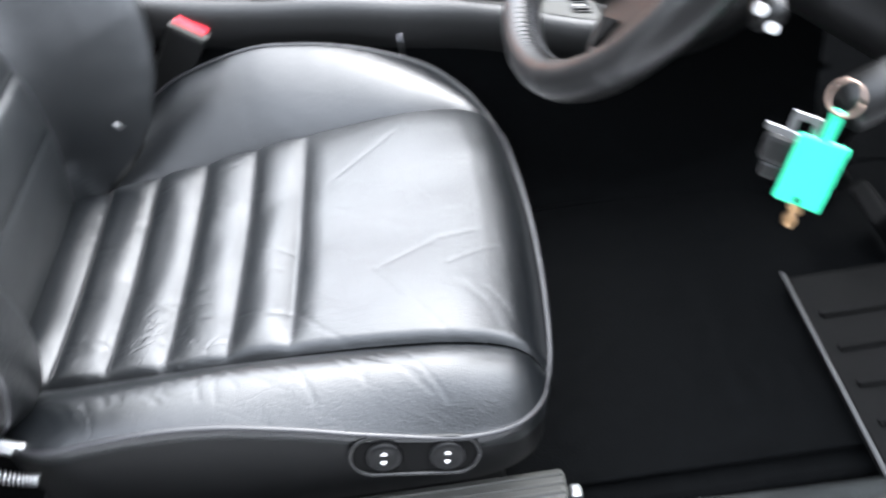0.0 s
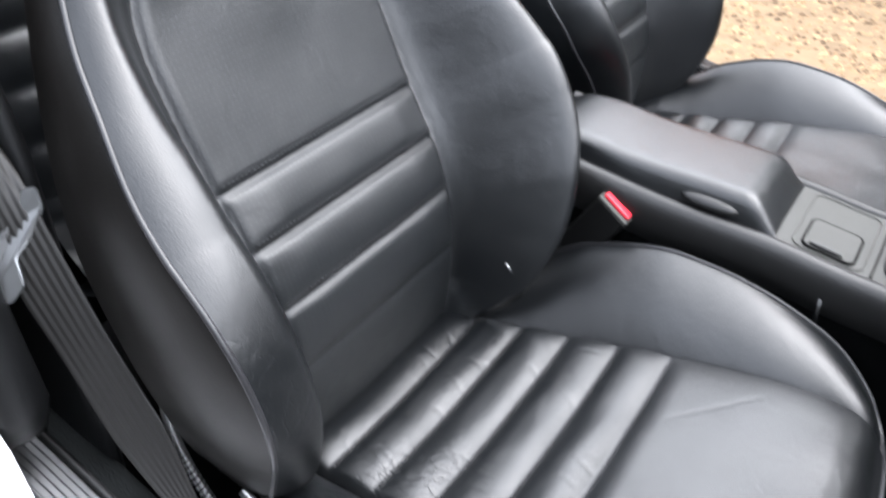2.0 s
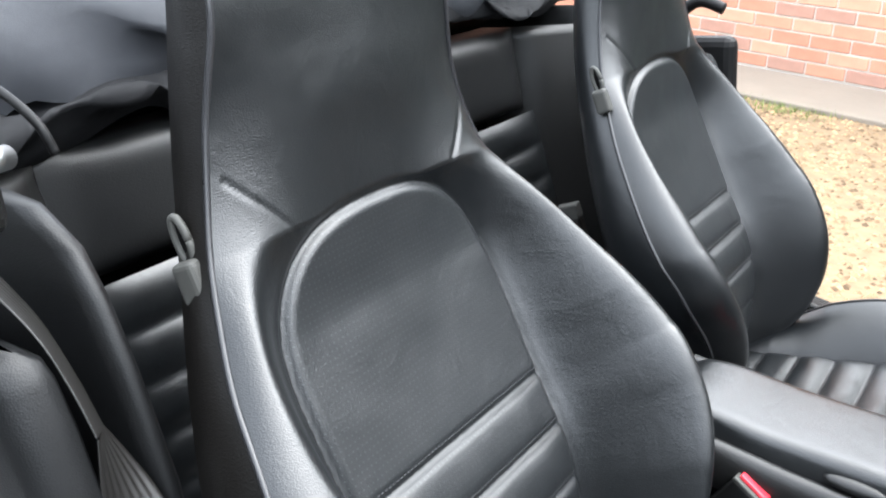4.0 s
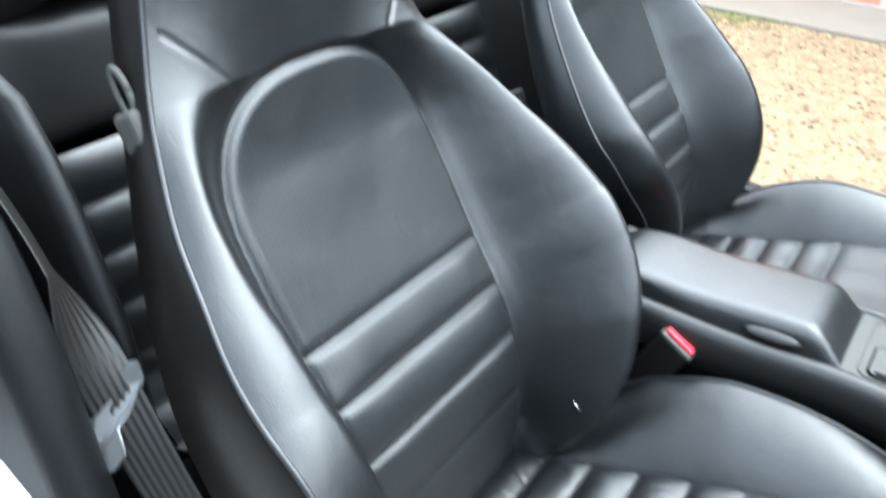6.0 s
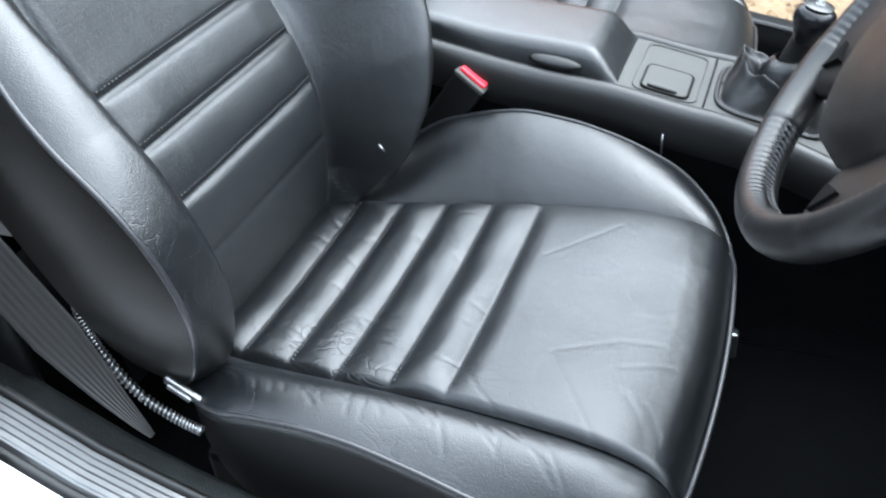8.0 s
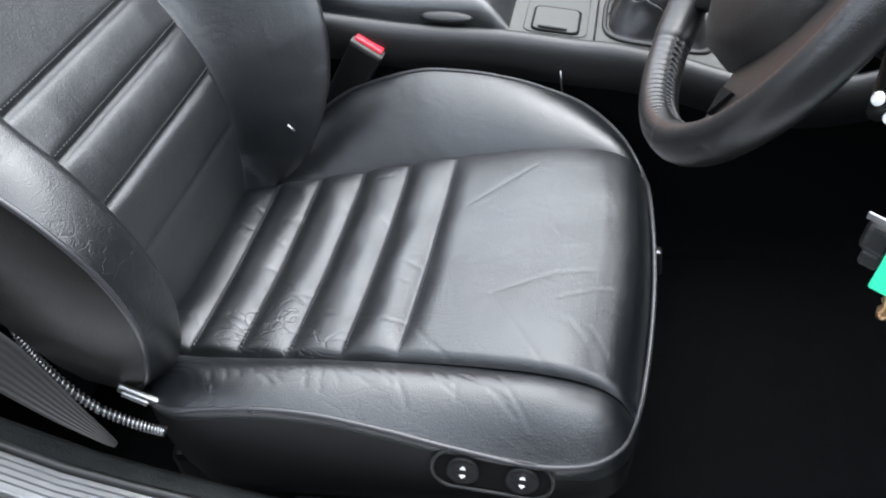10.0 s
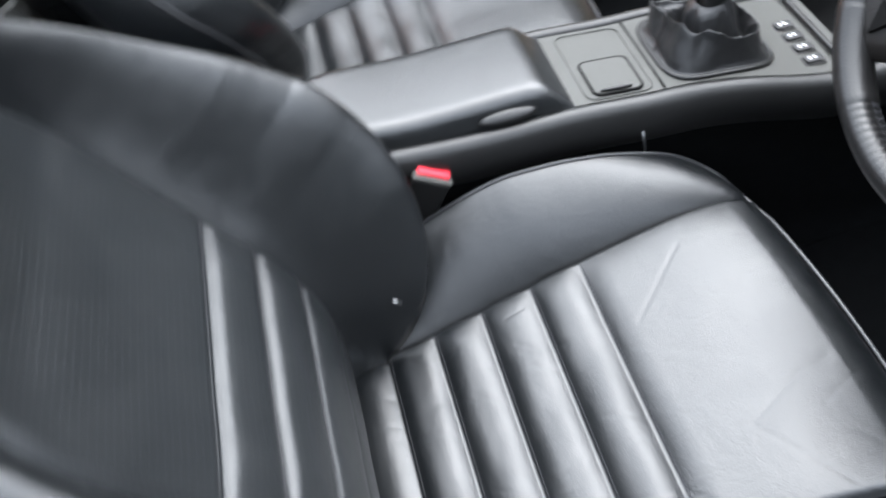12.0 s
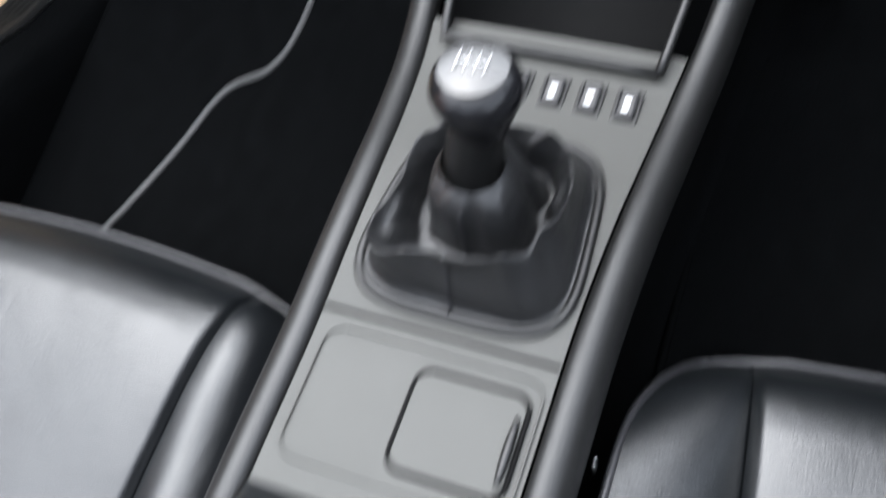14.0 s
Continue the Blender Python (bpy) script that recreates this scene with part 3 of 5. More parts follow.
for k in range(90):
    along, cy = rnd.uniform(-2.5, 3.5), -0.66 + rnd.gauss(0, 0.05)
    if noise.noise(Vector((along * 1.4, 0.3, 0))) < -0.05:
        continue
    for b in range(60):
        bx, by = along + rnd.gauss(0, 0.09), cy + rnd.gauss(0, 0.045)
        h, a = rnd.uniform(0.012, 0.045), rnd.uniform(0, 6.28)
        w, lean = 0.0028, rnd.uniform(0.1, 0.9) * h
        m0 = len(verts)
        verts += [HOUSE @ Vector((bx + w * math.cos(a), by + w * math.sin(a), 0)), HOUSE @ Vector((bx - w * math.cos(a), by - w * math.sin(a), 0)),
                  HOUSE @ Vector((bx - lean * math.sin(a), by + lean * math.cos(a), h))]
        faces.append((m0, m0 + 1, m0 + 2))
GRASS = mat("grass", (0.15, 0.20, 0.05), 0.6, vary=0.5, islands=True)
tagged(finish("grass", verts, faces, GRASS, shade=False), "short green grass tufts along the path edge", "grass", kind="stuff")

# ---- car body ----
def sill_z(x):
    return smooth(x, [(-0.9, 0.60), (-0.7, 0.545), (-0.6, 0.500), (-0.5, 0.446), (-0.4, 0.411), (-0.3, 0.380), (0.0, 0.325), (0.5, 0.30), (1.1, 0.29)])


def sill(side, name, label):
    """side -1: the driver's door opening, 1: the other one. Mirrored about the car's centre line."""
    root = tagged(new(name), label, "door sill", kind="structure")
    root.matrix_basis = CAR
    xs = [-0.80 + k * 0.06 for k in range(32)]

    def strip(prof, nm, material, lab="", shade=True):
        rows = []
        for x in xs:
            z = smooth(x, [(-0.8, 0.60), (-0.4, 0.49), (-0.3, 0.460), (-0.15, 0.42), (0.0, 0.385), (0.08, 0.368), (0.16, 0.325), (0.24, 0.280), (0.35, 0.25), (0.5, 0.24), (1.1, 0.24)]) if side > 0 else sill_z(x)
            rows.append([(x, YC + side * (YC + o - (0.03 if side > 0 else 0.0)), z + dz) for o, dz in prof])
        v, f = grid(rows)
        finish(nm, v, f if side > 0 else [q[::-1] for q in f], material, root, lab, shade)

    strip([(0.222, -0.20), (0.226, -0.06), (0.232, -0.020), (0.244, -0.009), (0.266, 0.0)], "sill_carpet", SHADED_CARPET if side > 0 else DUSTY, "black carpet on the inner sill" if side > 0 else "dusty black carpet on the inner sill")
    strip([(0.266, 0.002), (0.268, 0.008), (0.274, 0.008), (0.276, 0.001)], "rubber_strip", PLASTIC, "black rubber edge strip")
    prof = [(0.276, 0.001)]
    for k in range(5):
        o = 0.278 + k * 0.007
        prof += [(o, 0.004), (o + 0.0045, 0.004), (o + 0.0055, 0.0015), (o + 0.0065, 0.0015)]
    prof += [(0.314, 0.003), (0.317, -0.004)]
    strip(prof, "scuff_plate", PLASTIC if side > 0 else STEEL, "ribbed black scuff plate" if side > 0 else "ribbed brushed aluminium scuff plate", False)
    strip([(0.317, -0.002), (0.323, -0.002), (0.325, -0.012)], "door_seal", PLASTIC)
    strip([(0.325, -0.010), (0.335, -0.06), (0.35, -0.15), (0.33, -0.21), (0.2, -0.21)] if side > 0 else [(0.325, -0.010), (0.40, -0.022), (0.435, -0.05), (0.445, -0.10), (0.44, -0.17), (0.40, -0.21), (0.2, -0.21)], "body_panel", PAINT, "white painted body sill")
    return root


sill(-1, "sill_1", "open door sill with ribbed aluminium plate and white paint")
sill(1, "sill_2", "open door sill with black ribbed plate beside the gravel")

under = tagged(part("underbody", box(-1.15, 1.0, -0.30, 1.05, -0.12, 0.198, 0.02), DULL), "black car underbody on the drive", "underbody", kind="structure")
under.matrix_basis = CAR
floor = tagged(part("floor", box(-1.25, 1.15, -0.2, 0.95, 0.20, 0.245, 0.01), SHADED_CARPET), "black carpeted car floor", "floor", kind="structure")
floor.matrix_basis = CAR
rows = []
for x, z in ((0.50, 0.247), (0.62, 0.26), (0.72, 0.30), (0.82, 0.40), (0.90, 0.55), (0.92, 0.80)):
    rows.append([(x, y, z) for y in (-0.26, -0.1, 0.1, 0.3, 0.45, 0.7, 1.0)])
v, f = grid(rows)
bulkhead = tagged(finish("bulkhead", v, f, SHADED_CARPET), "black carpeted footwell bulkhead", "bulkhead", kind="structure")
bulkhead.matrix_basis = CAR

# side kick panels and A posts close the footwell
for sgn in (-1, 1):
    y = YC + sgn * 0.635
    w = part("kick_panel", box(0.46, 1.0, y - 0.012, y + (0.012 if sgn < 0 else 0.125), 0.24, 0.78, 0.01), SHADED_CARPET)
    tagged(w, "black carpeted footwell side panel", "trim", kind="structure")
    w.matrix_basis = CAR

# dashboard: a loft across the car
rows = []
for x, z in ((0.52, 0.50), (0.50, 0.58), (0.46, 0.66), (0.44, 0.74), (0.46, 0.82), (0.52, 0.87), (0.62, 0.90), (0.80, 0.91)):
    rows.append([(x, YC + k * 0.068, z) for k in range(-10, 11)])
v, f = grid(rows)
dash = tagged(finish("dashboard", v, [q[::-1] for q in f], LEATHER_SIDE), "black padded dashboard", "dashboard", kind="structure")
dash.matrix_basis = CAR

# ---- floor mats ----
def mat_thing(x0, x1, y0, y1, edge, label):
    m = empty("floor_mat", CAR, label, "floor mat", "floor mats")
    pts = []
    for cx, cy, a0 in ((x1 - 0.05, y1 - 0.05, 0), (x0 + 0.03, y1 - 0.03, 90), (x0 + 0.03, y0 + 0.03, 180), (x1 - 0.05, y0 + 0.05, 270)):
        r = 0.05 if cx > (x0 + x1) / 2 else 0.03
        pts += [(cx + r * math.cos(radians(a0 + k * 15)), cy + r * math.sin(radians(a0 + k * 15))) for k in range(7)]
    n = len(pts)
    v = [(x, y, 0.246) for x, y in pts] + [(x, y, 0.254) for x, y in pts]
    f = [tuple(n + k for k in range(n))] + [(k, (k + 1) % n, n + (k + 1) % n, n + k) for k in range(n)]
    finish("mat_carpet", v, f, SHADED_CARPET, m, "black carpet pile", False)
    path = [Vector((x, y, 0.2535)) for x, y in pts + pts[:1]]
    v, f = tube(path, 0.004, 6)
    finish("mat_binding", v, f, edge, m, "stitched binding round the mat")
    return m


BINDING = mat("mat_binding", (0.05, 0.05, 0.05), 0.7, vary=0.2, vscale=60)
mat_thing(-0.05, 0.56, -0.17, 0.265, SHADED_CARPET, "black carpet mat in the driver's footwell")

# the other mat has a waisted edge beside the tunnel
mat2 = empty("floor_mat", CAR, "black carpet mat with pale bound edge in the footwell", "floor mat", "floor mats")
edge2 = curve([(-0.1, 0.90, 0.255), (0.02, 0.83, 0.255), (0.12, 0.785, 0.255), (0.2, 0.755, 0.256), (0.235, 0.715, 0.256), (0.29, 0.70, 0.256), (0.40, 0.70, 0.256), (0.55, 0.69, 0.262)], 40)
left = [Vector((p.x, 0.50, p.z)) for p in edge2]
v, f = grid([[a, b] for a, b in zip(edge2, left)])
finish("mat_carpet", v, f, SHADED_CARPET, mat2, "black carpet pile")
v, f = tube(edge2, 0.004, 6)
finish("mat_binding", v, f, BINDING, mat2, "pale grey stitched binding")

# ---- centre console ----
def rail_z(x):
    return smooth(x, [(-0.62, 0.685), (-0.5, 0.655), (-0.36, 0.627), (-0.26, 0.606), (-0.14, 0.588), (-0.057, 0.570), (0.0, 0.560), (0.06, 0.543), (0.11, 0.525), (0.16, 0.512), (0.22, 0.51), (0.30, 0.53), (0.42, 0.60)])


def rail_half(x):
    return smooth(x, [(-0.6, 0.070), (-0.05, 0.071), (0.05, 0.075), (0.15, 0.084), (0.22, 0.092), (0.42, 0.11)])


console = empty("centre_console", CAR, "black centre console with grey switch panel between the seats", "console")
xs = [-0.445 + k * 0.0197 for k in range(45)]
for sgn in (-1, 1):
    rows = []
    for x in xs:
        h, z = rail_half(x), rail_z(x)
        prof = [(h - 0.001, -0.012), (h, -0.003), (h + 0.004, 0.0005), (h + 0.010, 0.001), (h + 0.016, -0.002), (h + 0.0205, -0.009), (h + 0.023, -0.022), (h + 0.022, -0.040), (h + 0.014, -0.06)]
        rows.append([(x, YC + sgn * o, z + d) for o, d in prof])
    v, f = grid(rows)
    finish("console_rail", v, f if sgn > 0 else [q[::-1] for q in f], LEATHER_SIDE, console, "rounded black side rail")
    rows = []
    for x in xs:
        h, z = rail_half(x), rail_z(x)
        prof = [(h + 0.0145, -0.058), (h + 0.012, -0.075), (h + 0.010, -0.13), (h + 0.014, -0.22), (h + 0.03, -0.30), (h + 0.05, -0.40)]
        rows.append([(x, YC + sgn * o, max(z + d, 0.246)) for o, d in prof])
    v, f = grid(rows)
    finish("tunnel_carpet", v, f if sgn > 0 else [q[::-1] for q in f], SHADED_CARPET, console, "black carpet on the tunnel side")
xs2 = [-0.147 + k * 0.0115 for k in range(30)]
rows = []
for x in xs2:
    h, z = rail_half(x) - 0.0015, rail_z(x) - 0.003
    rows.append([(x, YC + h * k / 8, z + 0.0012 * (1 - (k / 8) ** 2)) for k in range(-8, 9)])
v, f = grid(rows)
finish("switch_panel", v, [q[::-1] for q in f], PLASTIC_GREY, console, "matt grey plastic switch panel")
rows = [[(x, YC + rail_half(x) * k / 4 * 1.0, rail_z(x) - 0.006) for k in range(-4, 5)] for x in [-0.445 + k * 0.019 for k in range(17)]]
v, f = grid(rows)
finish("console_base", v, [q[::-1] for q in f], LEATHER_SIDE, console)
part("console_end", box(-0.460, -0.442, YC - 0.076, YC + 0.076, 0.26, 0.605, 0.012), LEATHER_SIDE, console)
rows = [[(x, YC + y * 0.075, rail_z(x) - 0.03 - 0.012 * abs(y) ** 3) for y in (-1, -0.8, -0.4, 0, 0.4, 0.8, 1)] for x in [-0.46 - k * 0.03 for k in range(16)]]
rows = [[(p[0], p[1], 0.60 + (p[2] - rail_z(p[0])) - 0.10 * (-0.46 - p[0])) for p in r] for r in rows]
sides = [[(r[0][0], r[0][1] - 0.01, 0.25)] + r + [(r[-1][0], r[-1][1] + 0.01, 0.25)] for r in rows]
v, f = grid(sides)
finish("rear_tunnel", v, f, TUNNEL, console, "dusty black carpet over the rear tunnel")


def on_panel(x, y, up=0.0):
    return Vector((x, y, rail_z(x) - 0.002 + up))


def ring(x0, x1, y0, y1, r, up, n=6):
    pts = []
    for cx, cy, a0 in ((x1 - r, y1 - r, 0), (x0 + r, y1 - r, 90), (x0 + r, y0 + r, 180), (x1 - r, y0 + r, 270)):
        for k in range(n + 1):
            a = radians(a0 + 90 * k / n)
            pts.append(on_panel(cx + r * math.cos(a), cy + r * math.sin(a), up))
    return pts


# Near-black for joints and holes, and for shade painted into hollows
GAP_SHADE = mat("dark_gap_shade", (0.003, 0.003, 0.003), 0.8, spec=0.1)
# seam across the panel, ashtray and its surround
pts = [on_panel(-0.036, YC + (rail_half(-0.036) - 0.002) * k / 8, 0.0006) for k in range(-8, 9)]
v, f = tube(pts, 0.0012, 5)
finish("panel_seam", v, f, GAP_SHADE, console)
pts = ring(-0.122, -0.046, 0.309, 0.437, 0.012, 0.0004)
v, f = tube(pts + pts[:1], 0.0008, 5)
finish("panel_recess", v, f, PLASTIC_GREY, console)
for (x0, x1, y0, y1, nm, lab) in ((-0.112, -0.056, 0.314, 0.378, "ashtray_lid", "grey ashtray lid with a finger pull"),):
    pts = ring(x0, x1, y0, y1, 0.009, 0.0008)
    v, f = tube(pts + pts[:1], 0.0015, 6)
    finish("lid_gap", v, f, GAP_SHADE, console)
    pts = ring(x0 + 0.0015, x1 - 0.0015, y0 + 0.0015, y1 - 0.0015, 0.008, 0.0022)
    low = [p - Vector((0, 0, 0.004)) for p in pts]
    n = len(pts)
    lid = finish(nm, pts + low, [tuple(range(n))] + [(n + k, n + (k + 1) % n, (k + 1) % n, k) for k in range(n)], PLASTIC_GREY, console, lab, False)
    pull = [on_panel(-0.104 + k * 0.005, 0.3185, 0.004) for k in range(8)]
    v, f = tube(pull, lambda s: 0.0028 * (0.55 + 0.45 * math.sin(math.pi * min(1, max(0, s)))), 8)
    finish("finger_pull", v, f, PLASTIC, lid)

# armrest lid
armrest = empty("armrest", CAR, "black leather armrest box lid on the console", "armrest")
rows = []
for k in range(34):
    s = k / 33
    x = -0.449 + s * 0.308
    top = smooth(x, [(-0.438, 0.655), (-0.38, 0.655), (-0.3, 0.640), (-0.18, 0.626), (-0.165, 0.621), (-0.141, 0.592)])
    if k < 4:
        top -= 0.020 * (1 - k / 4) ** 2
    base = rail_z(x) - 0.004
    half = 0.0695 - (0.006 * max(0, 1 - k / 3) ** 2) + 0.001 * s
    row = []
    for q in range(-12, 13):
        a = q / 12
        edge = max(0, abs(a) - 0.72) / 0.28
        fall = (top - base) * (edge ** 3) * 0.95
        row.append((x, YC + half * (a if abs(a) < 0.72 else math.copysign(0.72 + 0.28 * math.sin(edge * math.pi / 2) , a)), top - fall - 0.002 * a * a))
    rows.append(row)
first = [(rows[0][0][0] - 0.005, p[1], rail_z(-0.44) - 0.014) for p in rows[0]]
lastr = [(rows[-1][0][0] + 0.003, p[1], rail_z(-0.141) - 0.004) for p in rows[-1]]
v, f = grid([first] + rows + [lastr])
finish("armrest_pad", v, [q[::-1] for q in f], LEATHER, armrest, "smooth black leather armrest pad")
btn = [Vector((-0.245 + k * 0.0065, YC - 0.0725, rail_z(-0.245 + k * 0.0065) + 0.010)) for k in range(11)]
v, f = tube(btn, lambda s: 0.0085 * max(0.25, math.sqrt(max(0, 1 - (2 * s - 1) ** 2))), 10, 0.55)
finish("latch_button", v, f, PLASTIC, armrest, "oval black latch button")

# gear lever
lever = empty("gear_lever", CAR, "black gear lever with crumpled leather gaiter", "gear lever")
RX0, RX1, RY0, RY1 = -0.026, 0.105, 0.306, 0.440


def boot_ring(s, up, shrink=0.0):
    """Outline of the gaiter, narrower towards the front; s from 0 to 1."""
    a = 2 * math.pi * s
    c, sn = math.cos(a), math.sin(a)
    sup = (abs(c) ** 4 + abs(sn) ** 4) ** -0.25
    x = (RX0 + RX1) / 2 + (0.5 * (RX1 - RX0) - shrink) * c * sup
    t = (x - RX0) / (RX1 - RX0)
    y = YC - 0.002 + (0.5 * (RY1 - RY0) * (1 - 0.14 * t) - shrink) * sn * sup
    return on_panel(x, y, up)


pts = [boot_ring(k / 64, 0.001) for k in range(65)]
v, f = tube(pts, 0.0032, 6)
finish("gaiter_frame", v, f, PLASTIC, lever, "thin black gaiter frame")
NR, NA = 60, 168


def near_angle(ang, at):
    return abs((ang - at + math.pi) % (2 * math.pi) - math.pi)


def gaiter_point(s, ang):
    """Gathered leather: a low skirt, a rolled fold over it, a pit round the lever and a cone up to the collar."""
    p = boot_ring(ang / (2 * math.pi), 0.0, 0.003)
    neck = Vector((0.052 + math.cos(ang) * 0.018, YC + math.sin(ang) * 0.018, rail_z(0.05) + 0.058))
    pos = p.lerp(neck, s)
    base = p.z + (neck.z - p.z) * s
    rear, right, front, wing = near_angle(ang, 3.2), near_angle(ang, 4.6), near_angle(ang, 0.1), near_angle(ang, 1.7)
    crest = 0.36 + 0.09 * math.sin(2 * ang + 0.9) + 0.04 * math.sin(5 * ang)
    roll = 0.012 + 0.010 * math.exp(-(rear / 0.7) ** 4) + 0.012 * math.exp(-(right / 0.55) ** 2) + 0.007 * math.exp(-(near_angle(ang, 2.3) / 0.35) ** 2)
    broad = math.exp(-(near_angle(ang, 3.95) / 0.55) ** 2)
    roll += 0.010 * broad
    crest += 0.10 * broad
    start = 0.12 * (1 - broad)
    up = roll * (max(0, (s - start) / (crest - start)) ** (0.5 + 0.4 * broad) if s < crest else math.exp(-((s - crest) / 0.075) ** 1.4))
    pit = 0.038 + 0.018 * math.exp(-(wing / 0.5) ** 2) + 0.012 * math.exp(-(right / 0.5) ** 2) - 0.010 * math.exp(-(front / 0.5) ** 2)
    up -= pit * math.exp(-((s - 0.63) / 0.14) ** 2)
    # gathers running from the frame's corners to the lever
    for at, high in ((0.80, 0.006), (2.42, 0.008), (3.35, 0.006), (3.98, 0.009), (4.85, 0.007), (5.62, 0.009)):
        lean = at + 0.25 * math.sin(3 * s + at)
        up += high * math.exp(-near_angle(ang, lean) / 0.2) * math.sin(math.pi * min(1, s * 1.05)) ** 1.2
    n2 = noise.noise(Vector((math.cos(ang) * 2.1 + 3, math.sin(ang) * 2.1, s * 2.4)))
    n3 = noise.noise(Vector((math.cos(ang) * 4.4 + 7, math.sin(ang) * 4.4, s * 5.0)))
    belly = math.sin(math.pi * s)
    up += belly * (0.004 * (0.5 - 2 * abs(n2)) + 0.0016 * (0.4 - 2 * abs(n3)))
    out = Vector((math.cos(ang), math.sin(ang), 0))
    pos += out * (0.003 * math.exp(-((s - crest) / 0.10) ** 2) + belly * 0.006 * n2)
    pos.z = max(base + up, on_panel(pos.x, pos.y).z + 0.002)
    return pos


rows = [[gaiter_point(i / NR, 2 * math.pi * k / NA) for k in range(NA)] for i in range(NR + 1)]
v, f = grid(rows, close=True)
GAITER = mat("gaiter_leather", (0.012, 0.0122, 0.0128), 0.34, vary=0.3, vscale=20, grain=0.4, gscale=900, crease=0.25, cscale=45)
finish("gaiter", v, f, GAITER, lever, "crumpled black leather gaiter with a stitched seam")
seam = [Vector(rows[i][NA // 2]) + Vector((-0.001, 0, 0.0008)) for i in range(1, NR - 8)]
v, f = tube(seam, 0.0008, 5)
finish("gaiter_seam", v, f, PIPING, lever)
stick = curve([(0.050, YC, 0.585), (0.058, YC, 0.608), (0.066, YC - 0.005, 0.636)], 12)
v, f = tube(stick, lambda s: 0.0175 - 0.003 * s, 20)
finish("lever_shaft", v, f, PLASTIC, lever, "matt black lever collar")
prof = [(0.0, 0.0145), (0.006, 0.016), (0.014, 0.0195), (0.024, 0.0235), (0.032, 0.0245), (0.038, 0.0228), (0.042, 0.018), (0.0445, 0.010), (0.0452, 0.002)]
ax = Vector((0.22, 0, 1)).normalized()
sd = Vector((1, 0, -0.22)).normalized()
o = Vector((0.064, YC - 0.006, 0.627))
rows = [[o + ax * h + (sd * math.cos(a) + Vector((0, 1, 0)) * math.sin(a)) * r * 0.96 for a in (2 * math.pi * k / 32 for k in range(32))] for h, r in prof]
v, f = grid(rows, close=True)
KNOB = mat("polished_black", (0.006, 0.006, 0.007), 0.22, spec=0.35)
knob = finish("knob", v, f, KNOB, lever, "glossy black ball knob")
CAP = mat("satin_grey_cap", (0.02, 0.02, 0.02), 0.25, spec=0.7)
cap = [o + ax * 0.0452 + (sd * math.cos(a) + Vector((0, 1, 0)) * math.sin(a)) * 0.0175 for a in (2 * math.pi * k / 28 for k in range(28))]
finish("shift_pattern", cap + [o + ax * 0.0495], [(k, (k + 1) % 28, 28) for k in range(28)], CAP, knob, "satin grey shift pattern cap")
INK = mat("white_print", (0.7, 0.7, 0.7), 0.5)
bm = bmesh.new()
for k in range(4):
    y = -0.0075 + k * 0.005
    box(-0.005, 0.005, y - 0.0002, y + 0.0002, 0, 0.0004, 0, bm=bm)
box(-0.0002, 0.0002, -0.0075, 0.0075, 0, 0.0004, 0, bm=bm)
marks = part("shift_lines", bm, INK, knob)
marks.matrix_basis = Matrix.Translation(o + ax * 0.0488) @ Matrix(((sd.x, 0, ax.x), (0, 1, 0), (sd.z, 0, ax.z))).to_4x4()

# switches in front of the gaiter
for k in range(4):
    y = 0.388 - k * 0.024
    x = 0.143
    z = rail_z(x)
    sw = empty("rocker_switch", CAR @ pose(x, y, z - 0.003, 0, 8, 0), "small black rocker switch with white symbol bars", "switch", "console switches")
    part("bezel", box(-0.0125, 0.0125, -0.0085, 0.0085, 0, 0.003, 0.001), PLASTIC, sw)
    part("rocker", box(-0.0105, 0.0105, -0.0065, 0.0065, 0.001, 0.0065, 0.002), KNOB, sw)
    bm = bmesh.new()
    for q in range(2):
        box(-0.006 + q * 0.006, -0.0035 + q * 0.006, -0.0022, 0.0022, 0.0064, 0.0069, 0, bm=bm)
    part("symbol", bm, INK, sw)

# open tray ahead of the switches
tray = empty("console_tray", CAR, "open console tray with a thin rim, well painted dark for shade", "tray")
pts = [Vector((0.170, 0.302, 0.514)), Vector((0.170, 0.448, 0.514)), Vector((0.24, 0.455, 0.525)), Vector((0.36, 0.468, 0.60)), Vector((0.36, 0.285, 0.60)), Vector((0.24, 0.295, 0.525)), Vector((0.170, 0.302, 0.514))]
fine = []
for a, b in zip(pts, pts[1:]):
    fine += [a.lerp(b, k / 6) for k in range(6)]
v, f = tube(fine + fine[:1], 0.0035, 6)
finish("tray_rim", v, f, PLASTIC, tray)
# The well's shade is put into its near-black sides and bottom
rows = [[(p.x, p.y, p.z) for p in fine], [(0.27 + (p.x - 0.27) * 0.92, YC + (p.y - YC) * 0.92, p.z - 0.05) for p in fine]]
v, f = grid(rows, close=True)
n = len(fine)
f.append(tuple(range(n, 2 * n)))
finish("tray_well", v, f, GAP_SHADE, tray)

# ---- steering wheel ----
wheel = empty("steering_wheel", CAR @ pose(0.158, 0.0, 0.80) @ Matrix.Rotation(0.66, 4, "Y"), "black leather steering wheel with stitched rim", "steering wheel")
RIM = mat("rim_leather", (0.008, 0.0078, 0.0078), 0.34, vary=0.25, vscale=15, grain=0.25, gscale=700, crease=0.03, cscale=60)
R = 0.186
JOINTS = (140, 220, 318, 42)  # degrees at which smooth spoke ends meet the rim
STITCHES = 150


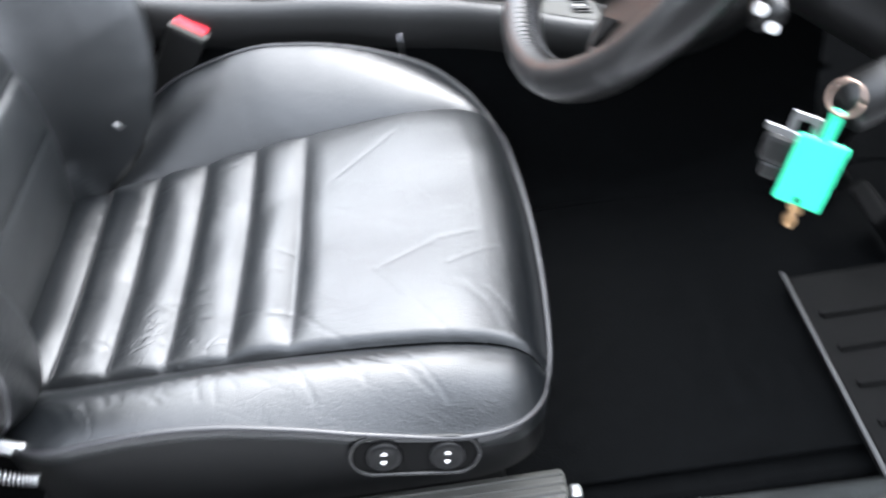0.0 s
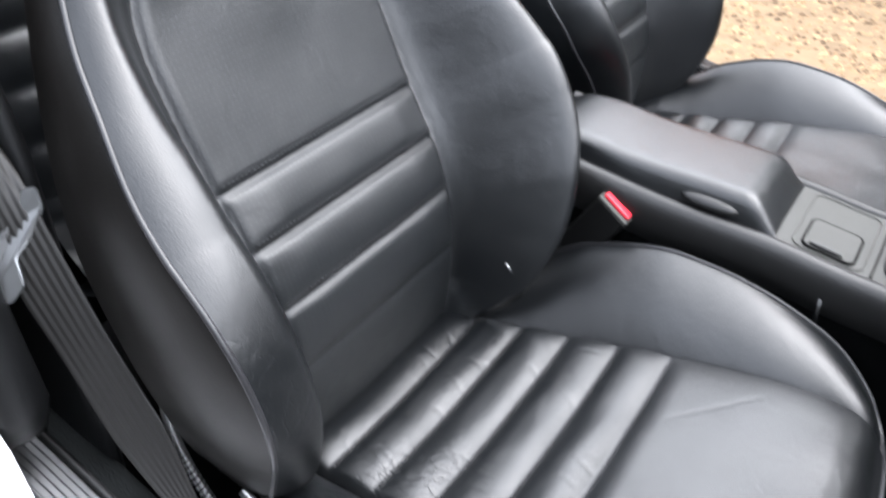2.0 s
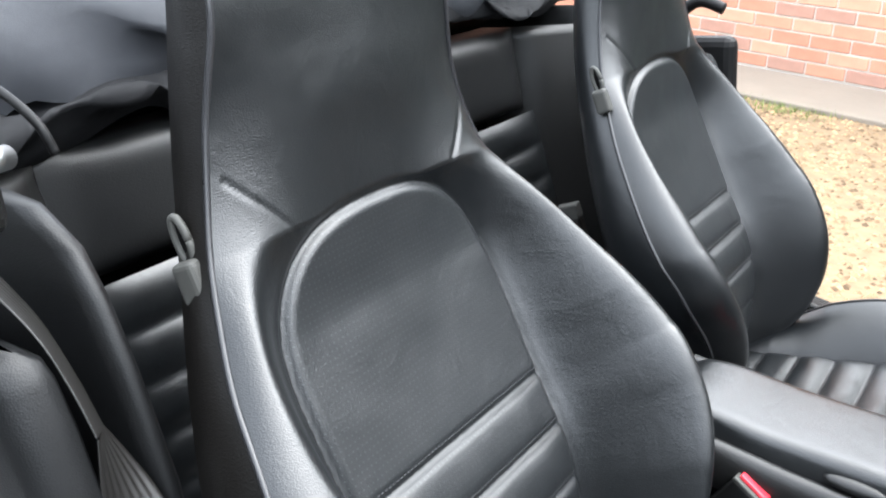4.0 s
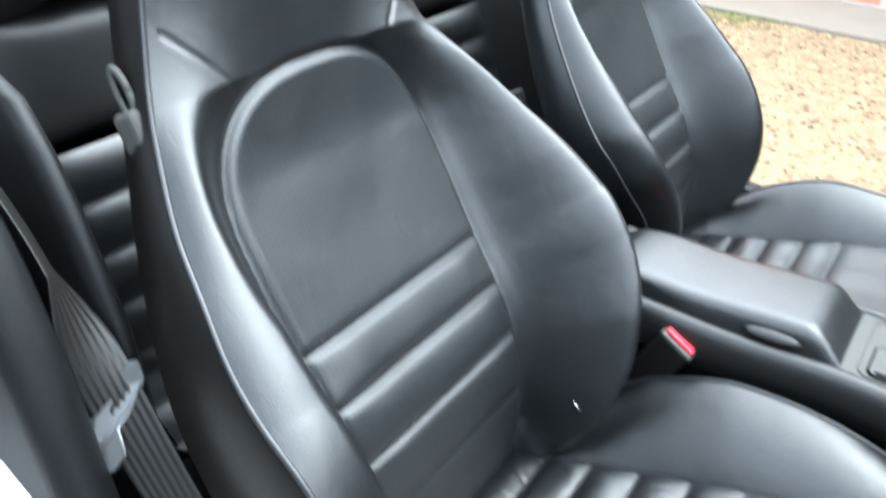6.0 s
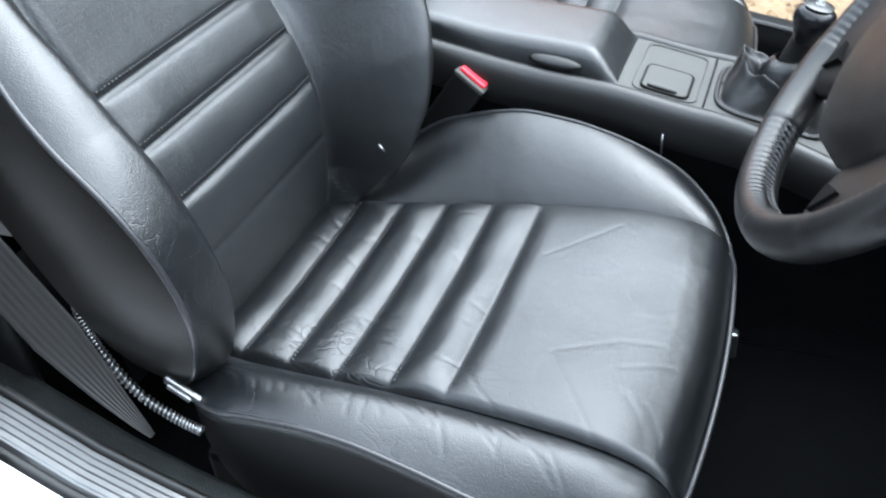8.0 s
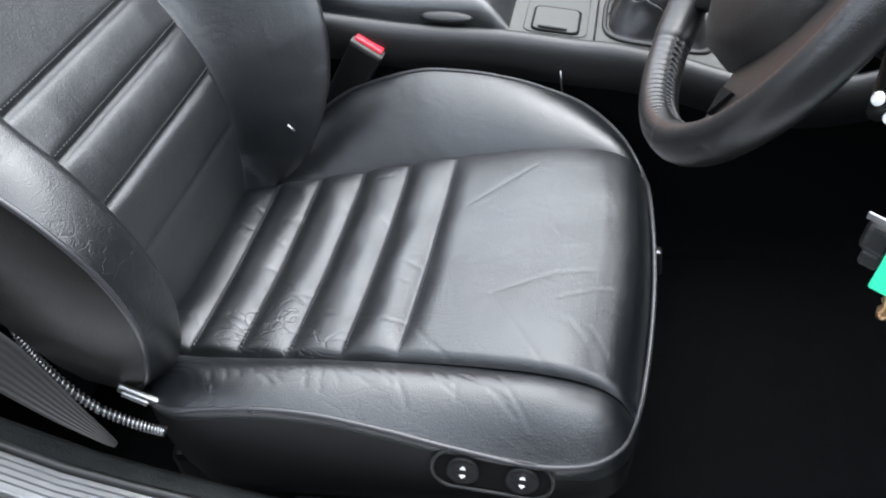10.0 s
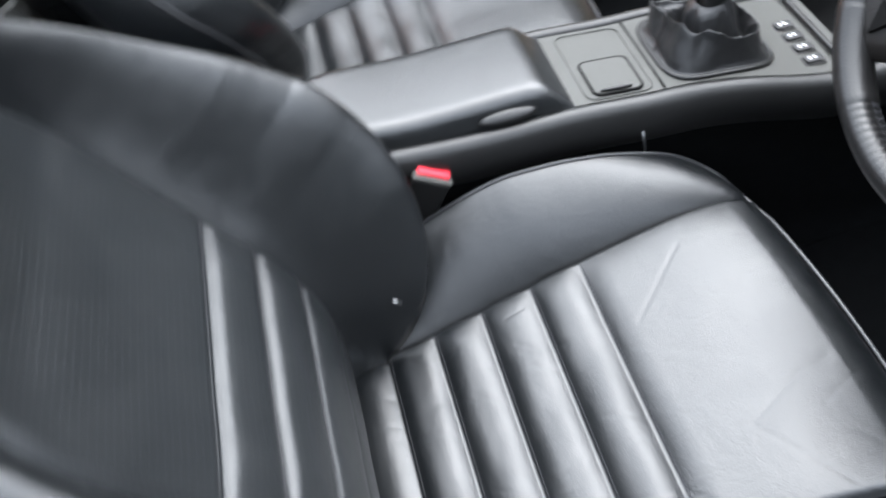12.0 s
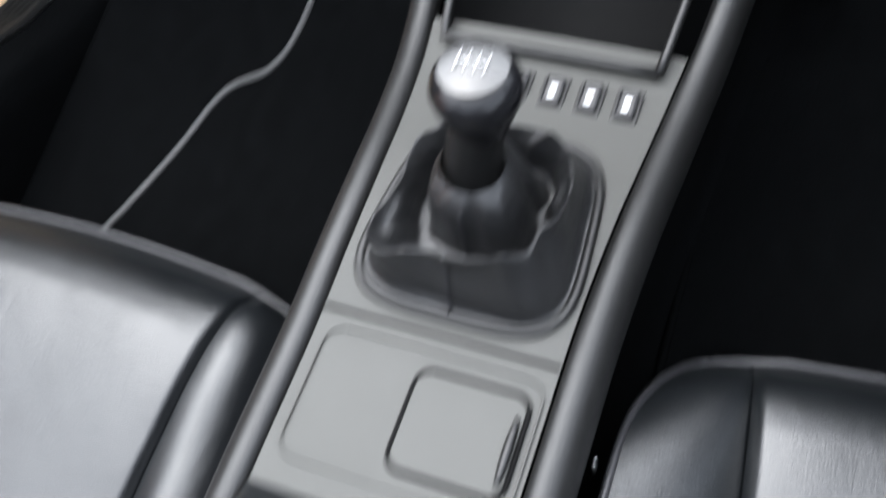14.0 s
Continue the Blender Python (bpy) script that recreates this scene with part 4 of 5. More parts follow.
def smooth_end(a):
    """1 where the rim is wrapped in stitched leather, 0 over the smooth spoke ends."""
    deg = math.degrees(a) % 360
    gap = min(abs((deg - j + 180) % 360 - 180) for j in JOINTS)
    return min(1, max(0, (gap - 13) / 2))


rows = []
for i in range(900):
    a = 2 * math.pi * i / 900
    er = Vector((0, math.sin(a), math.cos(a)))
    wrapped = smooth_end(a)
    wide = 0.0157 + 0.0006 * (1 - wrapped)
    row = []
    for k in range(18):
        b = 2 * math.pi * k / 18
        inner = max(0, -math.cos(b)) ** 2
        pinch = wrapped * inner * (0.0006 * math.cos(a * STITCHES) - 0.0008) - 0.0012 * wrapped * math.exp(-((b - math.pi) / 0.22) ** 2)
        row.append(er * (R + (wide + pinch) * math.cos(b)) + Vector(((wide + pinch) * 1.15 * math.sin(b), 0, 0)))
    rows.append(row)
rows.append(rows[0])
v, f = grid(rows, close=True)
finish("wheel_rim", v, f, RIM, wheel, "leather rim with smooth ends at the spokes")
# crossed stitches along the inside of the rim
verts, faces = [], []
for i in range(STITCHES):
    a = 2 * math.pi * i / STITCHES
    if smooth_end(a) < 0.5:
        continue
    for slant in (1, -1):
        er, et = Vector((0, math.sin(a), math.cos(a))), Vector((0, math.cos(a), -math.sin(a)))
        c = er * (R - 0.0159)
        d = (et * (0.5 * slant) + Vector((1, 0, 0))).normalized() * 0.0055
        e = er.cross(d).normalized() * 0.0010
        m0 = len(verts)
        verts += [c - d - e, c + d - e, c + d + e, c - d + e, c - er * 0.0012]
        faces += [(m0, m0 + 1, m0 + 4), (m0 + 1, m0 + 2, m0 + 4), (m0 + 2, m0 + 3, m0 + 4), (m0 + 3, m0, m0 + 4)]
tagged(finish("rim_stitching", verts, faces, PIPING, wheel, "black cross stitching on the rim", False), kind="stuff")
for side in (-1, 1):
    # a broad web between hub and rim on each side, a dark triangle painting a small recess's shade
    rows = []
    for k in range(13):
        q = k / 12
        r = 0.05 + q * (R - 0.055)
        a0, a1 = 200 + 20 * q, 306 - 24 * q
        lift = 0.026 * (1 - q) ** 1.5
        arc = [radians(a0 + (a1 - a0) * j / 12) for j in range(13)]
        top = [Vector((lift - 0.009 * math.sin(math.pi * j / 12) ** 0.5, side * -r * math.sin(a), r * math.cos(a))) for j, a in enumerate(arc)]
        low = [Vector((lift + 0.012, p.y, p.z)) for p in top[::-1]]
        rows.append(top + low)
    v, f = grid(rows, close=True)
    web = finish("spoke", v, f if side > 0 else [q[::-1] for q in f], VINYL_BROWN_SHEEN, wheel, "broad black spoke, tinted with brown reflection")
    a = radians(222)
    er, et = Vector((0, side * -math.sin(a), math.cos(a))), Vector((0, side * -math.cos(a), -math.sin(a)))
    pts = [er * 0.142 + et * 0.012, er * 0.165 + et * 0.010, er * 0.150 + et * 0.034]
    finish("recess", [p + Vector((-0.0085, 0, 0)) for p in pts] + [p + Vector((0.003, 0, 0)) for p in pts], [(0, 1, 2), (0, 3, 4, 1), (1, 4, 5, 2), (2, 5, 3, 0)], GAP_SHADE, web, shade=False)
rows = []
for r, x in ((0.0, -0.024), (0.05, -0.023), (0.092, -0.018), (0.112, -0.008), (0.118, 0.010), (0.11, 0.03), (0.06, 0.045), (0.03, 0.05)):
    rows.append([Vector((x, r * math.sin(a) * 1.05, r * math.cos(a))) for a in (2 * math.pi * k / 32 for k in range(32))])
v, f = grid(rows, close=True)
finish("horn_pad", v, f, VINYL_BROWN_SHEEN, wheel, "padded black hub cover")
# column and stalks
column = empty("steering_column", CAR, "black plastic steering column shroud with stalks", "steering column")
d = Vector((math.cos(0.66), 0, -math.sin(0.66)))
c0 = Vector((0.158, 0.0, 0.80))
v, f = tube([c0 + d * (0.045 + k * 0.05) for k in range(7)], 0.05, 20)
finish("shroud", v, f, PLASTIC, column)
for sgn, label in ((-1, "black stalk with white symbol bars"), (1, "black stalk")):
    p0 = c0 + d * 0.085 + Vector((0, sgn * 0.045, 0))
    p1 = p0 + (Vector((-0.030, -0.105, -0.018)) if sgn < 0 else Vector((0.004, 0.10, -0.02)))
    v, f = tube(curve([p0, (p0 + p1) / 2 + Vector((0, 0, 0.004)), p1], 10), lambda s: 0.008 + 0.006 * s, 12, 0.7)
    stalk = finish("stalk", v, f, PLASTIC, column, label)
    for dx, dz in (((-0.004, 0.006), (0.005, -0.009)) if sgn < 0 else ()):
        c = p1 + Vector((dx, 0.006, dz))
        v, f = tube([c, c + Vector((-0.003, -0.009, 0.004)), c + Vector((-0.0033, -0.0095, 0.0042))], lambda q: 0.0048 - 0.001 * q, 12)
        finish("symbol", v, f, INK, stalk, "white printed symbol")

# ---- keys in the ignition ----
KEY_T = (0.207, -0.22, 0.649)
keys = empty("key_ring", CAR @ pose(*KEY_T) @ Matrix.Scale(0.97, 4), "key ring with bright green tag hanging from the ignition", "keys")
GREEN = mat("green_plastic", (0.05, 0.72, 0.38), 0.35, vary=0.05)
bm = bmesh.new()
box(-0.017, 0.017, -0.0022, 0.0022, -0.028, 0.028, 0.002, bm=bm)
box(-0.004, 0.004, -0.002, 0.002, 0.026, 0.052, 0.0015, bm=bm)
tag = part("key_tag", bm, GREEN, keys, "bright green plastic key tag")
bm = box(-0.0025, 0.0025, -0.0026, 0.0026, -0.025, -0.020, 0.001)
part("tag_hole", bm, GAP_SHADE, tag)
circle = [Vector((0.0108 * math.cos(a), 0.005 * math.sin(a), 0.061 + 0.0108 * math.sin(a))) for a in (2 * math.pi * k / 24 for k in range(25))]
v, f = tube(circle, 0.0012, 6)
RING = mat("bronzed_steel", (0.30, 0.22, 0.18), 0.3, metal=1.0)
finish("split_ring", v, f, RING, keys, "bronzed steel split ring")
bm = bmesh.new()
for x0, x1, z0, z1 in ((-0.026, -0.006, 0.018, 0.024), (-0.026, -0.006, 0.034, 0.040), (-0.026, -0.021, 0.023, 0.035), (-0.011, -0.006, 0.023, 0.035), (-0.040, -0.024, 0.019, 0.025)):
    box(x0, x1, 0.003, 0.005, z0, z1, 0.0006, 1, bm=bm)
part("flat_key", bm, STEEL, keys, "flat steel key with a slotted bow")
bm = box(-0.038, -0.014, 0.007, 0.019, -0.010, 0.016, 0.006, 3)
box(-0.033, -0.018, 0.009, 0.017, -0.022, -0.008, 0.003, 2, bm=bm)
part("fob", bm, PLASTIC, keys, "black plastic key fob")
rows = [[Vector((0.001 + r * math.cos(a), r * math.sin(a), z)) for a in (2 * math.pi * k / 14 for k in range(14))] for z, r in ((-0.026, 0.004), (-0.031, 0.006), (-0.035, 0.003), (-0.040, 0.0055), (-0.046, 0.004), (-0.048, 0.001))]
v, f = grid(rows, close=True)
finish("bead", v, f, BRASS, keys, "turned copper coloured bead")
for o2 in keys.children:
    o2.matrix_basis = Matrix.Rotation(radians(16), 4, "Y") @ Matrix.Rotation(radians(-30), 4, "Z") @ o2.matrix_basis
lock = empty("ignition_lock", CAR, "black ignition lock with key under the dashboard", "ignition lock")
v, f = tube([Vector((0.235, -0.20, 0.685)), Vector((0.29, -0.18, 0.69)), Vector((0.46, -0.14, 0.71))], 0.018, 16)
finish("lock_barrel", v, f, PLASTIC, lock)

# ---- pedals and door-side speaker panel ----
for y, x in ((0.222, 0.43), (0.10, 0.45)):
    pd = empty("pedal", CAR @ pose(x, y, 0.30), "black rubber foot pedal", "pedal", "pedals")
    bm = box(-0.012, 0.012, -0.035, 0.035, -0.03, 0.035, 0.006)
    bmesh.ops.rotate(bm, verts=bm.verts, cent=(0, 0, 0), matrix=Matrix.Rotation(radians(-35), 3, "Y"))
    part("pedal_pad", bm, GAP_SHADE, pd, "ribbed rubber pad")
    v, f = tube([Vector((0.012, 0, 0.02)), Vector((0.08, 0, 0.14)), Vector((0.16, 0, 0.30))], 0.008, 8)
    finish("pedal_arm", v, f, GAP_SHADE, pd)
board = empty("footboard", CAR @ pose(-0.012, 0, 0), "black ribbed footboard with pale edge strip in the footwell", "footboard")
part("board", box(0.335, 0.75, -0.25, 0.05, 0.255, 0.275, 0.004), GAP_SHADE, board)
v, f = tube([Vector((0.333, 0.055, 0.277)), Vector((0.333, -0.25, 0.277))], 0.0028, 6)
finish("edge_strip", v, f, BINDING, board, "pale edge strip")
for k in range(5):
    part("rib", box(0.35, 0.70, -0.02 - k * 0.05, -0.012 - k * 0.05, 0.274, 0.280, 0.002), GAP_SHADE, board)

# ---- seat hardware ----
SWITCHES = CAR @ pose(-0.101, -0.2365, 0.426) @ Matrix.Rotation(radians(11), 4, "Y") @ Matrix.Rotation(radians(-10), 4, "X")


def power_switch(x):
    sw = empty("seat_switch", SWITCHES @ pose(x, 0, 0), "black seat adjuster switch with white arrows", "switch", "seat switches")
    rows = [[(0.0155 * r * math.cos(a), y, 0.0155 * r * math.sin(a)) for a in (2 * math.pi * k / 24 for k in range(24))] for r, y in ((1.0, 0.003), (1.0, -0.0015), (0.9, -0.0035), (0.6, -0.003), (0.3, -0.0022), (0.01, -0.002))]
    v, f = grid(rows, close=True)
    finish("rocker", v, f, DULL, sw, "dished black rocker")
    for sg in (1, -1):
        t = [(-0.0025, -0.0042, sg * 0.0038), (0.0025, -0.0042, sg * 0.0038), (0, -0.0044, sg * 0.0064)]
        finish("arrow", t + [(a, b + 0.002, c) for a, b, c in t], [(0, 1, 2), (3, 5, 4), (0, 3, 4, 1), (1, 4, 5, 2), (2, 5, 3, 0)], INK, sw, shade=False)
    return sw


power_switch(-0.026)
power_switch(0.027)
bezel = empty("switch_bezel", SWITCHES, "black oval switch bezel on the seat side", "bezel")
oval = []
for k in range(48):
    a = 2 * math.pi * k / 48
    oval.append(Vector((math.copysign(0.034, math.cos(a)) + 0.020 * math.cos(a), 0, 0.0205 * math.sin(a))))
v, f = tube(oval + oval[:1], 0.0021, 8)
finish("bezel_ring", v, f, PLASTIC, bezel)
finish("bezel_plate", [p + Vector((0, 0.0008, 0)) for p in oval] + [p + Vector((0, 0.012, 0)) for p in oval], [tuple(range(48))] + [(k, (k + 1) % 48, 48 + (k + 1) % 48, 48 + k) for k in range(48)], GAP_SHADE, bezel, shade=False)


def lever_on_seat(m, label):
    e = empty("release_lever", m, label, "seat lever", "backrest levers")
    outer = [Vector((0.0058 * math.cos(a), 0, 0.018 * math.sin(a))) for a in (2 * math.pi * k / 28 for k in range(29))]
    v, f = tube(outer, 0.0031, 8)
    finish("guide", v, f, PLASTIC_GREY, e, "grey slotted guide")
    part("slot", box(-0.006, 0.006, 0.0, 0.003, -0.016, 0.016, 0.002), GAP_SHADE, e)
    part("knob", box(-0.011, 0.011, -0.012, 0.002, -0.046, -0.012, 0.005, 3), PLASTIC_GREY, e, "grey plastic knob")
    return e


lever_on_seat(CAR @ pose(-0.622, -0.174, 0.985, 0, -18, 6) @ Matrix.Scale(1.15, 4), "grey backrest release lever on the seat shoulder")
lever_on_seat(CAR @ pose(-0.626, 0.550, 0.978, 0, -18, 6), "grey backrest release lever on the seat shoulder")


def buckle(m, label):
    e = empty("belt_buckle", m, label, "seat belt buckle", "belt buckles")
    part("buckle_body", box(-0.022, 0.022, -0.016, 0.016, -0.115, 0.0, 0.005, 3), PLASTIC, e, "black plastic buckle body")
    part("buckle_rim", box(-0.0225, 0.0225, -0.0165, 0.0165, -0.004, 0.0025, 0.002), PLASTIC_GREY, e)
    part("release_button", box(-0.019, 0.019, -0.011, 0.0135, 0.001, 0.007, 0.002), RED, e, "bright red release button")
    return e


buckle(CAR @ pose(-0.311, 0.285, 0.588, 0, 36, -6), "black belt buckle with red release button beside the tunnel")
buckle(CAR @ pose(-0.350, 0.473, 0.556, 0, 25, 6), "black belt buckle with red release button beside the far seat")

pin = tagged(finish("tunnel_pin", *tube([Vector((-0.076, 0.278, 0.540)), Vector((-0.077, 0.279, 0.508))], 0.0012, 6), STEEL), "small bright pin on the tunnel carpet", "pin")
pin.matrix_basis = CAR

# ---- seat belt by the door ----
belt = empty("seat_belt", CAR, "dark grey seat belt webbing with metal tongue beside the seat", "seat belt")


def ribbon(path, across, width, name, parent, lab, ridges=7):
    """Webbing along path; across is blended from first to last, width is a function of 0..1."""
    rows = []
    n = len(path)
    for i, p in enumerate(path):
        t = (path[min(i + 1, n - 1)] - path[max(i - 1, 0)]).normalized()
        q = i / (n - 1) * (len(across) - 1)
        k0 = min(int(q), len(across) - 2)
        w = Vector(across[k0]).lerp(Vector(across[k0 + 1]), q - k0)
        w = (w - t * w.dot(t)).normalized()
        nr = t.cross(w).normalized()
        row = []
        for k in range(37):
            a = k / 36 - 0.5
            row.append(p + w * (a * width(i / (n - 1))) + nr * (0.0004 * math.cos(a * 2 * math.pi * ridges)))
        row += [c - nr * 0.0014 for c in row[::-1]]
        rows.append(row)
    v, f = grid(rows, close=True)
    return finish(name, v, f, WEB, parent, lab)


upper = curve([(-0.765, -0.290, 1.00), (-0.715, -0.282, 0.978), (-0.672, -0.277, 0.945), (-0.650, -0.272, 0.905), (-0.632, -0.270, 0.865)], 24)
lower = curve([(-0.632, -0.270, 0.865), (-0.605, -0.267, 0.775), (-0.570, -0.264, 0.690), (-0.527, -0.262, 0.607), (-0.495, -0.262, 0.555), (-0.468, -0.262, 0.512), (-0.442, -0.261, 0.474)], 140)
ribbon(upper, [(-0.70, 0.40, -0.05), (-0.66, 0.46, -0.12)], lambda q: 0.048, "upper_webbing", belt, "grey webbing")
ribbon(lower, [(-0.66, 0.46, -0.12), (0.45, 0.55, 0.3), (0.75, 0.5, 0.4), (0.75, 0.5, 0.4), (0.65, 0.65, 0.4), (0.55, 0.75, 0.4)], lambda q: 0.047 - 0.042 * max(0, (q - 0.58) / 0.42), "lower_webbing", belt, "grey webbing")
bm = bmesh.new()
shape = [(-0.044, -0.010), (-0.036, 0.010), (-0.012, 0.006), (0.014, 0.010), (0.034, 0.022), (0.044, 0.016), (0.036, 0.002), (0.014, -0.010), (-0.006, -0.014), (-0.016, -0.034), (-0.036, -0.038), (-0.046, -0.024)]
face = bm.faces.new([bm.verts.new((px, 0.006 * math.sin(px * 60), pz)) for px, pz in shape])
pull = bmesh.ops.extrude_face_region(bm, geom=[face])["geom"]
bmesh.ops.translate(bm, verts=[g for g in pull if isinstance(g, bmesh.types.BMVert)], vec=(0, 0.006, 0))
bmesh.ops.recalc_face_normals(bm, faces=bm.faces)
bmesh.ops.bevel(bm, geom=list(bm.edges), offset=0.0014, segments=2, affect="EDGES")
tong = part("tongue", bm, STEEL, belt, "bright metal belt tongue")
tx = Vector((0.55, 0.6, 0.58)).normalized()
tz = Vector((-0.42, 0, 0.9))
tz = (tz - tx * tz.dot(tx)).normalized()
ty = tz.cross(tx)
tong.matrix_basis = Matrix(((tx.x, ty.x, tz.x, -0.597), (tx.y, ty.y, tz.y, -0.272), (tx.z, ty.z, tz.z, 0.747), (0, 0, 0, 1)))
# coiled cable along the sill
cable = empty("coiled_cable", CAR, "black cable in a bright coil beside the seat", "cable")
path = curve([(-0.496, -0.238, 0.62), (-0.500, -0.238, 0.582), (-0.492, -0.238, 0.545), (-0.466, -0.238, 0.501), (-0.432, -0.237, 0.476), (-0.408, -0.235, 0.464)], 60)
v, f = tube(path, 0.0036, 8)
finish("cable_core", v, f, PLASTIC, cable)
coil = []
for k in range(900):
    s = k / 899 * 59
    i = min(58, int(s))
    p = path[i].lerp(path[i + 1], s - i)
    a = 2 * math.pi * k / 20
    t = (path[i + 1] - path[i]).normalized()
    u1 = t.orthogonal().normalized()
    coil.append(p + u1 * (0.0043 * math.cos(a)) + t.cross(u1) * (0.0043 * math.sin(a)))
v, f = tube(coil, 0.0011, 4)
finish("wire_coil", v, f, STEEL, cable, "bright wire coil")

# ---- lock post and quarter trim ----
def post(side):
    root = tagged(new("lock_post"), "black lock post trim behind the door opening", "door post", kind="structure")
    root.matrix_basis = CAR
    rows = []
    for z, xf, top in ((0.48, -0.70, 0), (0.545, -0.640, 0), (0.575, -0.588, 0), (0.61, -0.573, 0), (0.67, -0.586, 0), (0.73, -0.596, 0), (0.80, -0.604, 0), (0.88, -0.624, 0), (0.918, -0.634, 0.002), (0.934, -0.640, 0.006), (0.944, -0.652, 0.016), (0.947, -0.67, 0.024)):
        prof = [(-1.15, 0.285 + top), (xf - 0.03, 0.285 + top), (xf - 0.008, 0.287 + top), (xf, 0.293 + top), (xf + 0.001, 0.31), (xf - 0.004, 0.328 - top * 0.2), (xf - 0.02, 0.336 - top * 0.3), (-1.15, 0.338 + 0.05 * min(1, max(0, (z - 0.66) / 0.12)) - top)]
        rows.append([(x, YC + side * (YC + o), z) for x, o in prof])
    v, f = grid(rows)
    f.append(tuple(range(len(v) - 8, len(v))))
    finish("post_trim", v, f, POST, root, "black plastic post trim")
    for x, z in ((-0.723, 0.82), (-0.645, 0.60)):
        v, f = tube([Vector((x, YC + side * (YC + 0.283), z)), Vector((x, YC + side * (YC + 0.288), z)), Vector((x, YC + side * (YC + 0.2895), z))], lambda q: 0.007 - 0.002 * q, 14)
        finish("screw", v, f, STEEL, root, "bright screw head")
    return root


post(-1)
post(1)
# outer quarter panels in white paint
for side in (-1, 1):
    rows = []
    for x, top in ((-0.548, 0.472), (-0.577, 0.585), (-0.605, 0.635), (-0.625, 0.68), (-0.66, 0.72), (-0.72, 0.76), (-0.9, 0.80), (-1.3, 0.85), (-1.9, 0.85)):
        rows.append([(x, YC + side * (YC + o), z) for o, z in ((0.334, top), (0.36, top - 0.004), (0.43, top - 0.02), (0.465, top * 0.8), (0.48, top * 0.6), (0.46, 0.36), (0.40, 0.30))])
    v, f = grid(rows)
    q = tagged(finish("quarter_panel", v, f, PAINT), "white painted rear body side", "body panel", kind="structure")
    q.matrix_basis = CAR

# roof frame joint and bolts above the post
joint = empty("roof_hinge", CAR @ pose(0.045, 0, 0.048), "dark metal soft-top hinge with bright bolts", "roof hinge")
part("hinge_plate", box(-0.80, -0.668, -0.335, -0.300, 0.985, 1.075, 0.012, 3), PLASTIC, joint, "black hinge plate")
v, f = tube([Vector((-0.668, -0.315, 1.035)), Vector((-0.680, -0.290, 1.033))], 0.0085, 16)
finish("hinge_pin", v, f, STEEL, joint, "bright hinge pin")
for dx, dz in ((0.0, 0.0), (-0.02, 0.012)):
    v, f = tube([Vector((-0.70 + dx, -0.315, 1.072 + dz)), Vector((-0.705 + dx, -0.285, 1.075 + dz))], 0.008, 12)
    finish("hinge_bolt", v, f, PLASTIC_GREY, joint)
v, f = tube(curve([(-0.84, -0.275, 1.105), (-0.745, -0.262, 1.078), (-0.69, -0.260, 1.052), (-0.68, -0.255, 1.027)], 20), 0.0035, 8)
finish("roof_cable", v, f, DULL, joint, "black tension cable")
guide = tagged(part("belt_guide", box(-0.745, -0.695, -0.325, -0.294, 0.946, 0.992, 0.010, 3), PLASTIC_GREY), "grey plastic belt guide on the post", "belt guide")
guide.matrix_basis = CAR
# black side trims beside the rear seats
for side in (-1, 1):
    rows = []
    for z, xf in ((0.45, -0.60), (0.60, -0.60), (0.70, -0.605), (0.80, -0.612), (0.896, -0.636), (0.951, -0.655), (0.99, -0.675), (1.02, -0.72), (1.03, -0.80)):
        rows.append([(x, YC + side * (YC + o), z) for x, o in ((-1.2, 0.222), (xf - 0.02, 0.220), (xf - 0.004, 0.223), (xf, 0.230), (xf - 0.004, 0.238), (xf - 0.02, 0.241), (-1.2, 0.243))])
    v, f = grid(rows)
    f.append(tuple(range(len(v) - 7, len(v))))
    tr = tagged(finish("side_trim", v, f, POST), "black moulded trim behind the door post", "trim", kind="structure")
    tr.matrix_basis = CAR
    rows = []
    for z in (0.40, 0.60, 0.80, 0.93, 0.985, 1.0):
        back = 0.02 if z > 0.95 else 0.0
        rows.append([(-0.80 - back, YC + side * (YC + 0.238), z), (-0.84 - back, YC + side * (YC + 0.19), z), (-0.89 - back, YC + side * (YC + 0.13), z), (-0.915 - back, YC + side * (YC + 0.105), z), (-1.1, YC + side * (YC + 0.10), z)])
    v, f = grid(rows)
    f.append(tuple(range(len(v) - 5, len(v))))
    wa = tagged(finish("wheel_arch_trim", v, f, LEATHER_SIDE), "black vinyl panel beside the rear seat", "trim", kind="structure")
    wa.matrix_basis = CAR

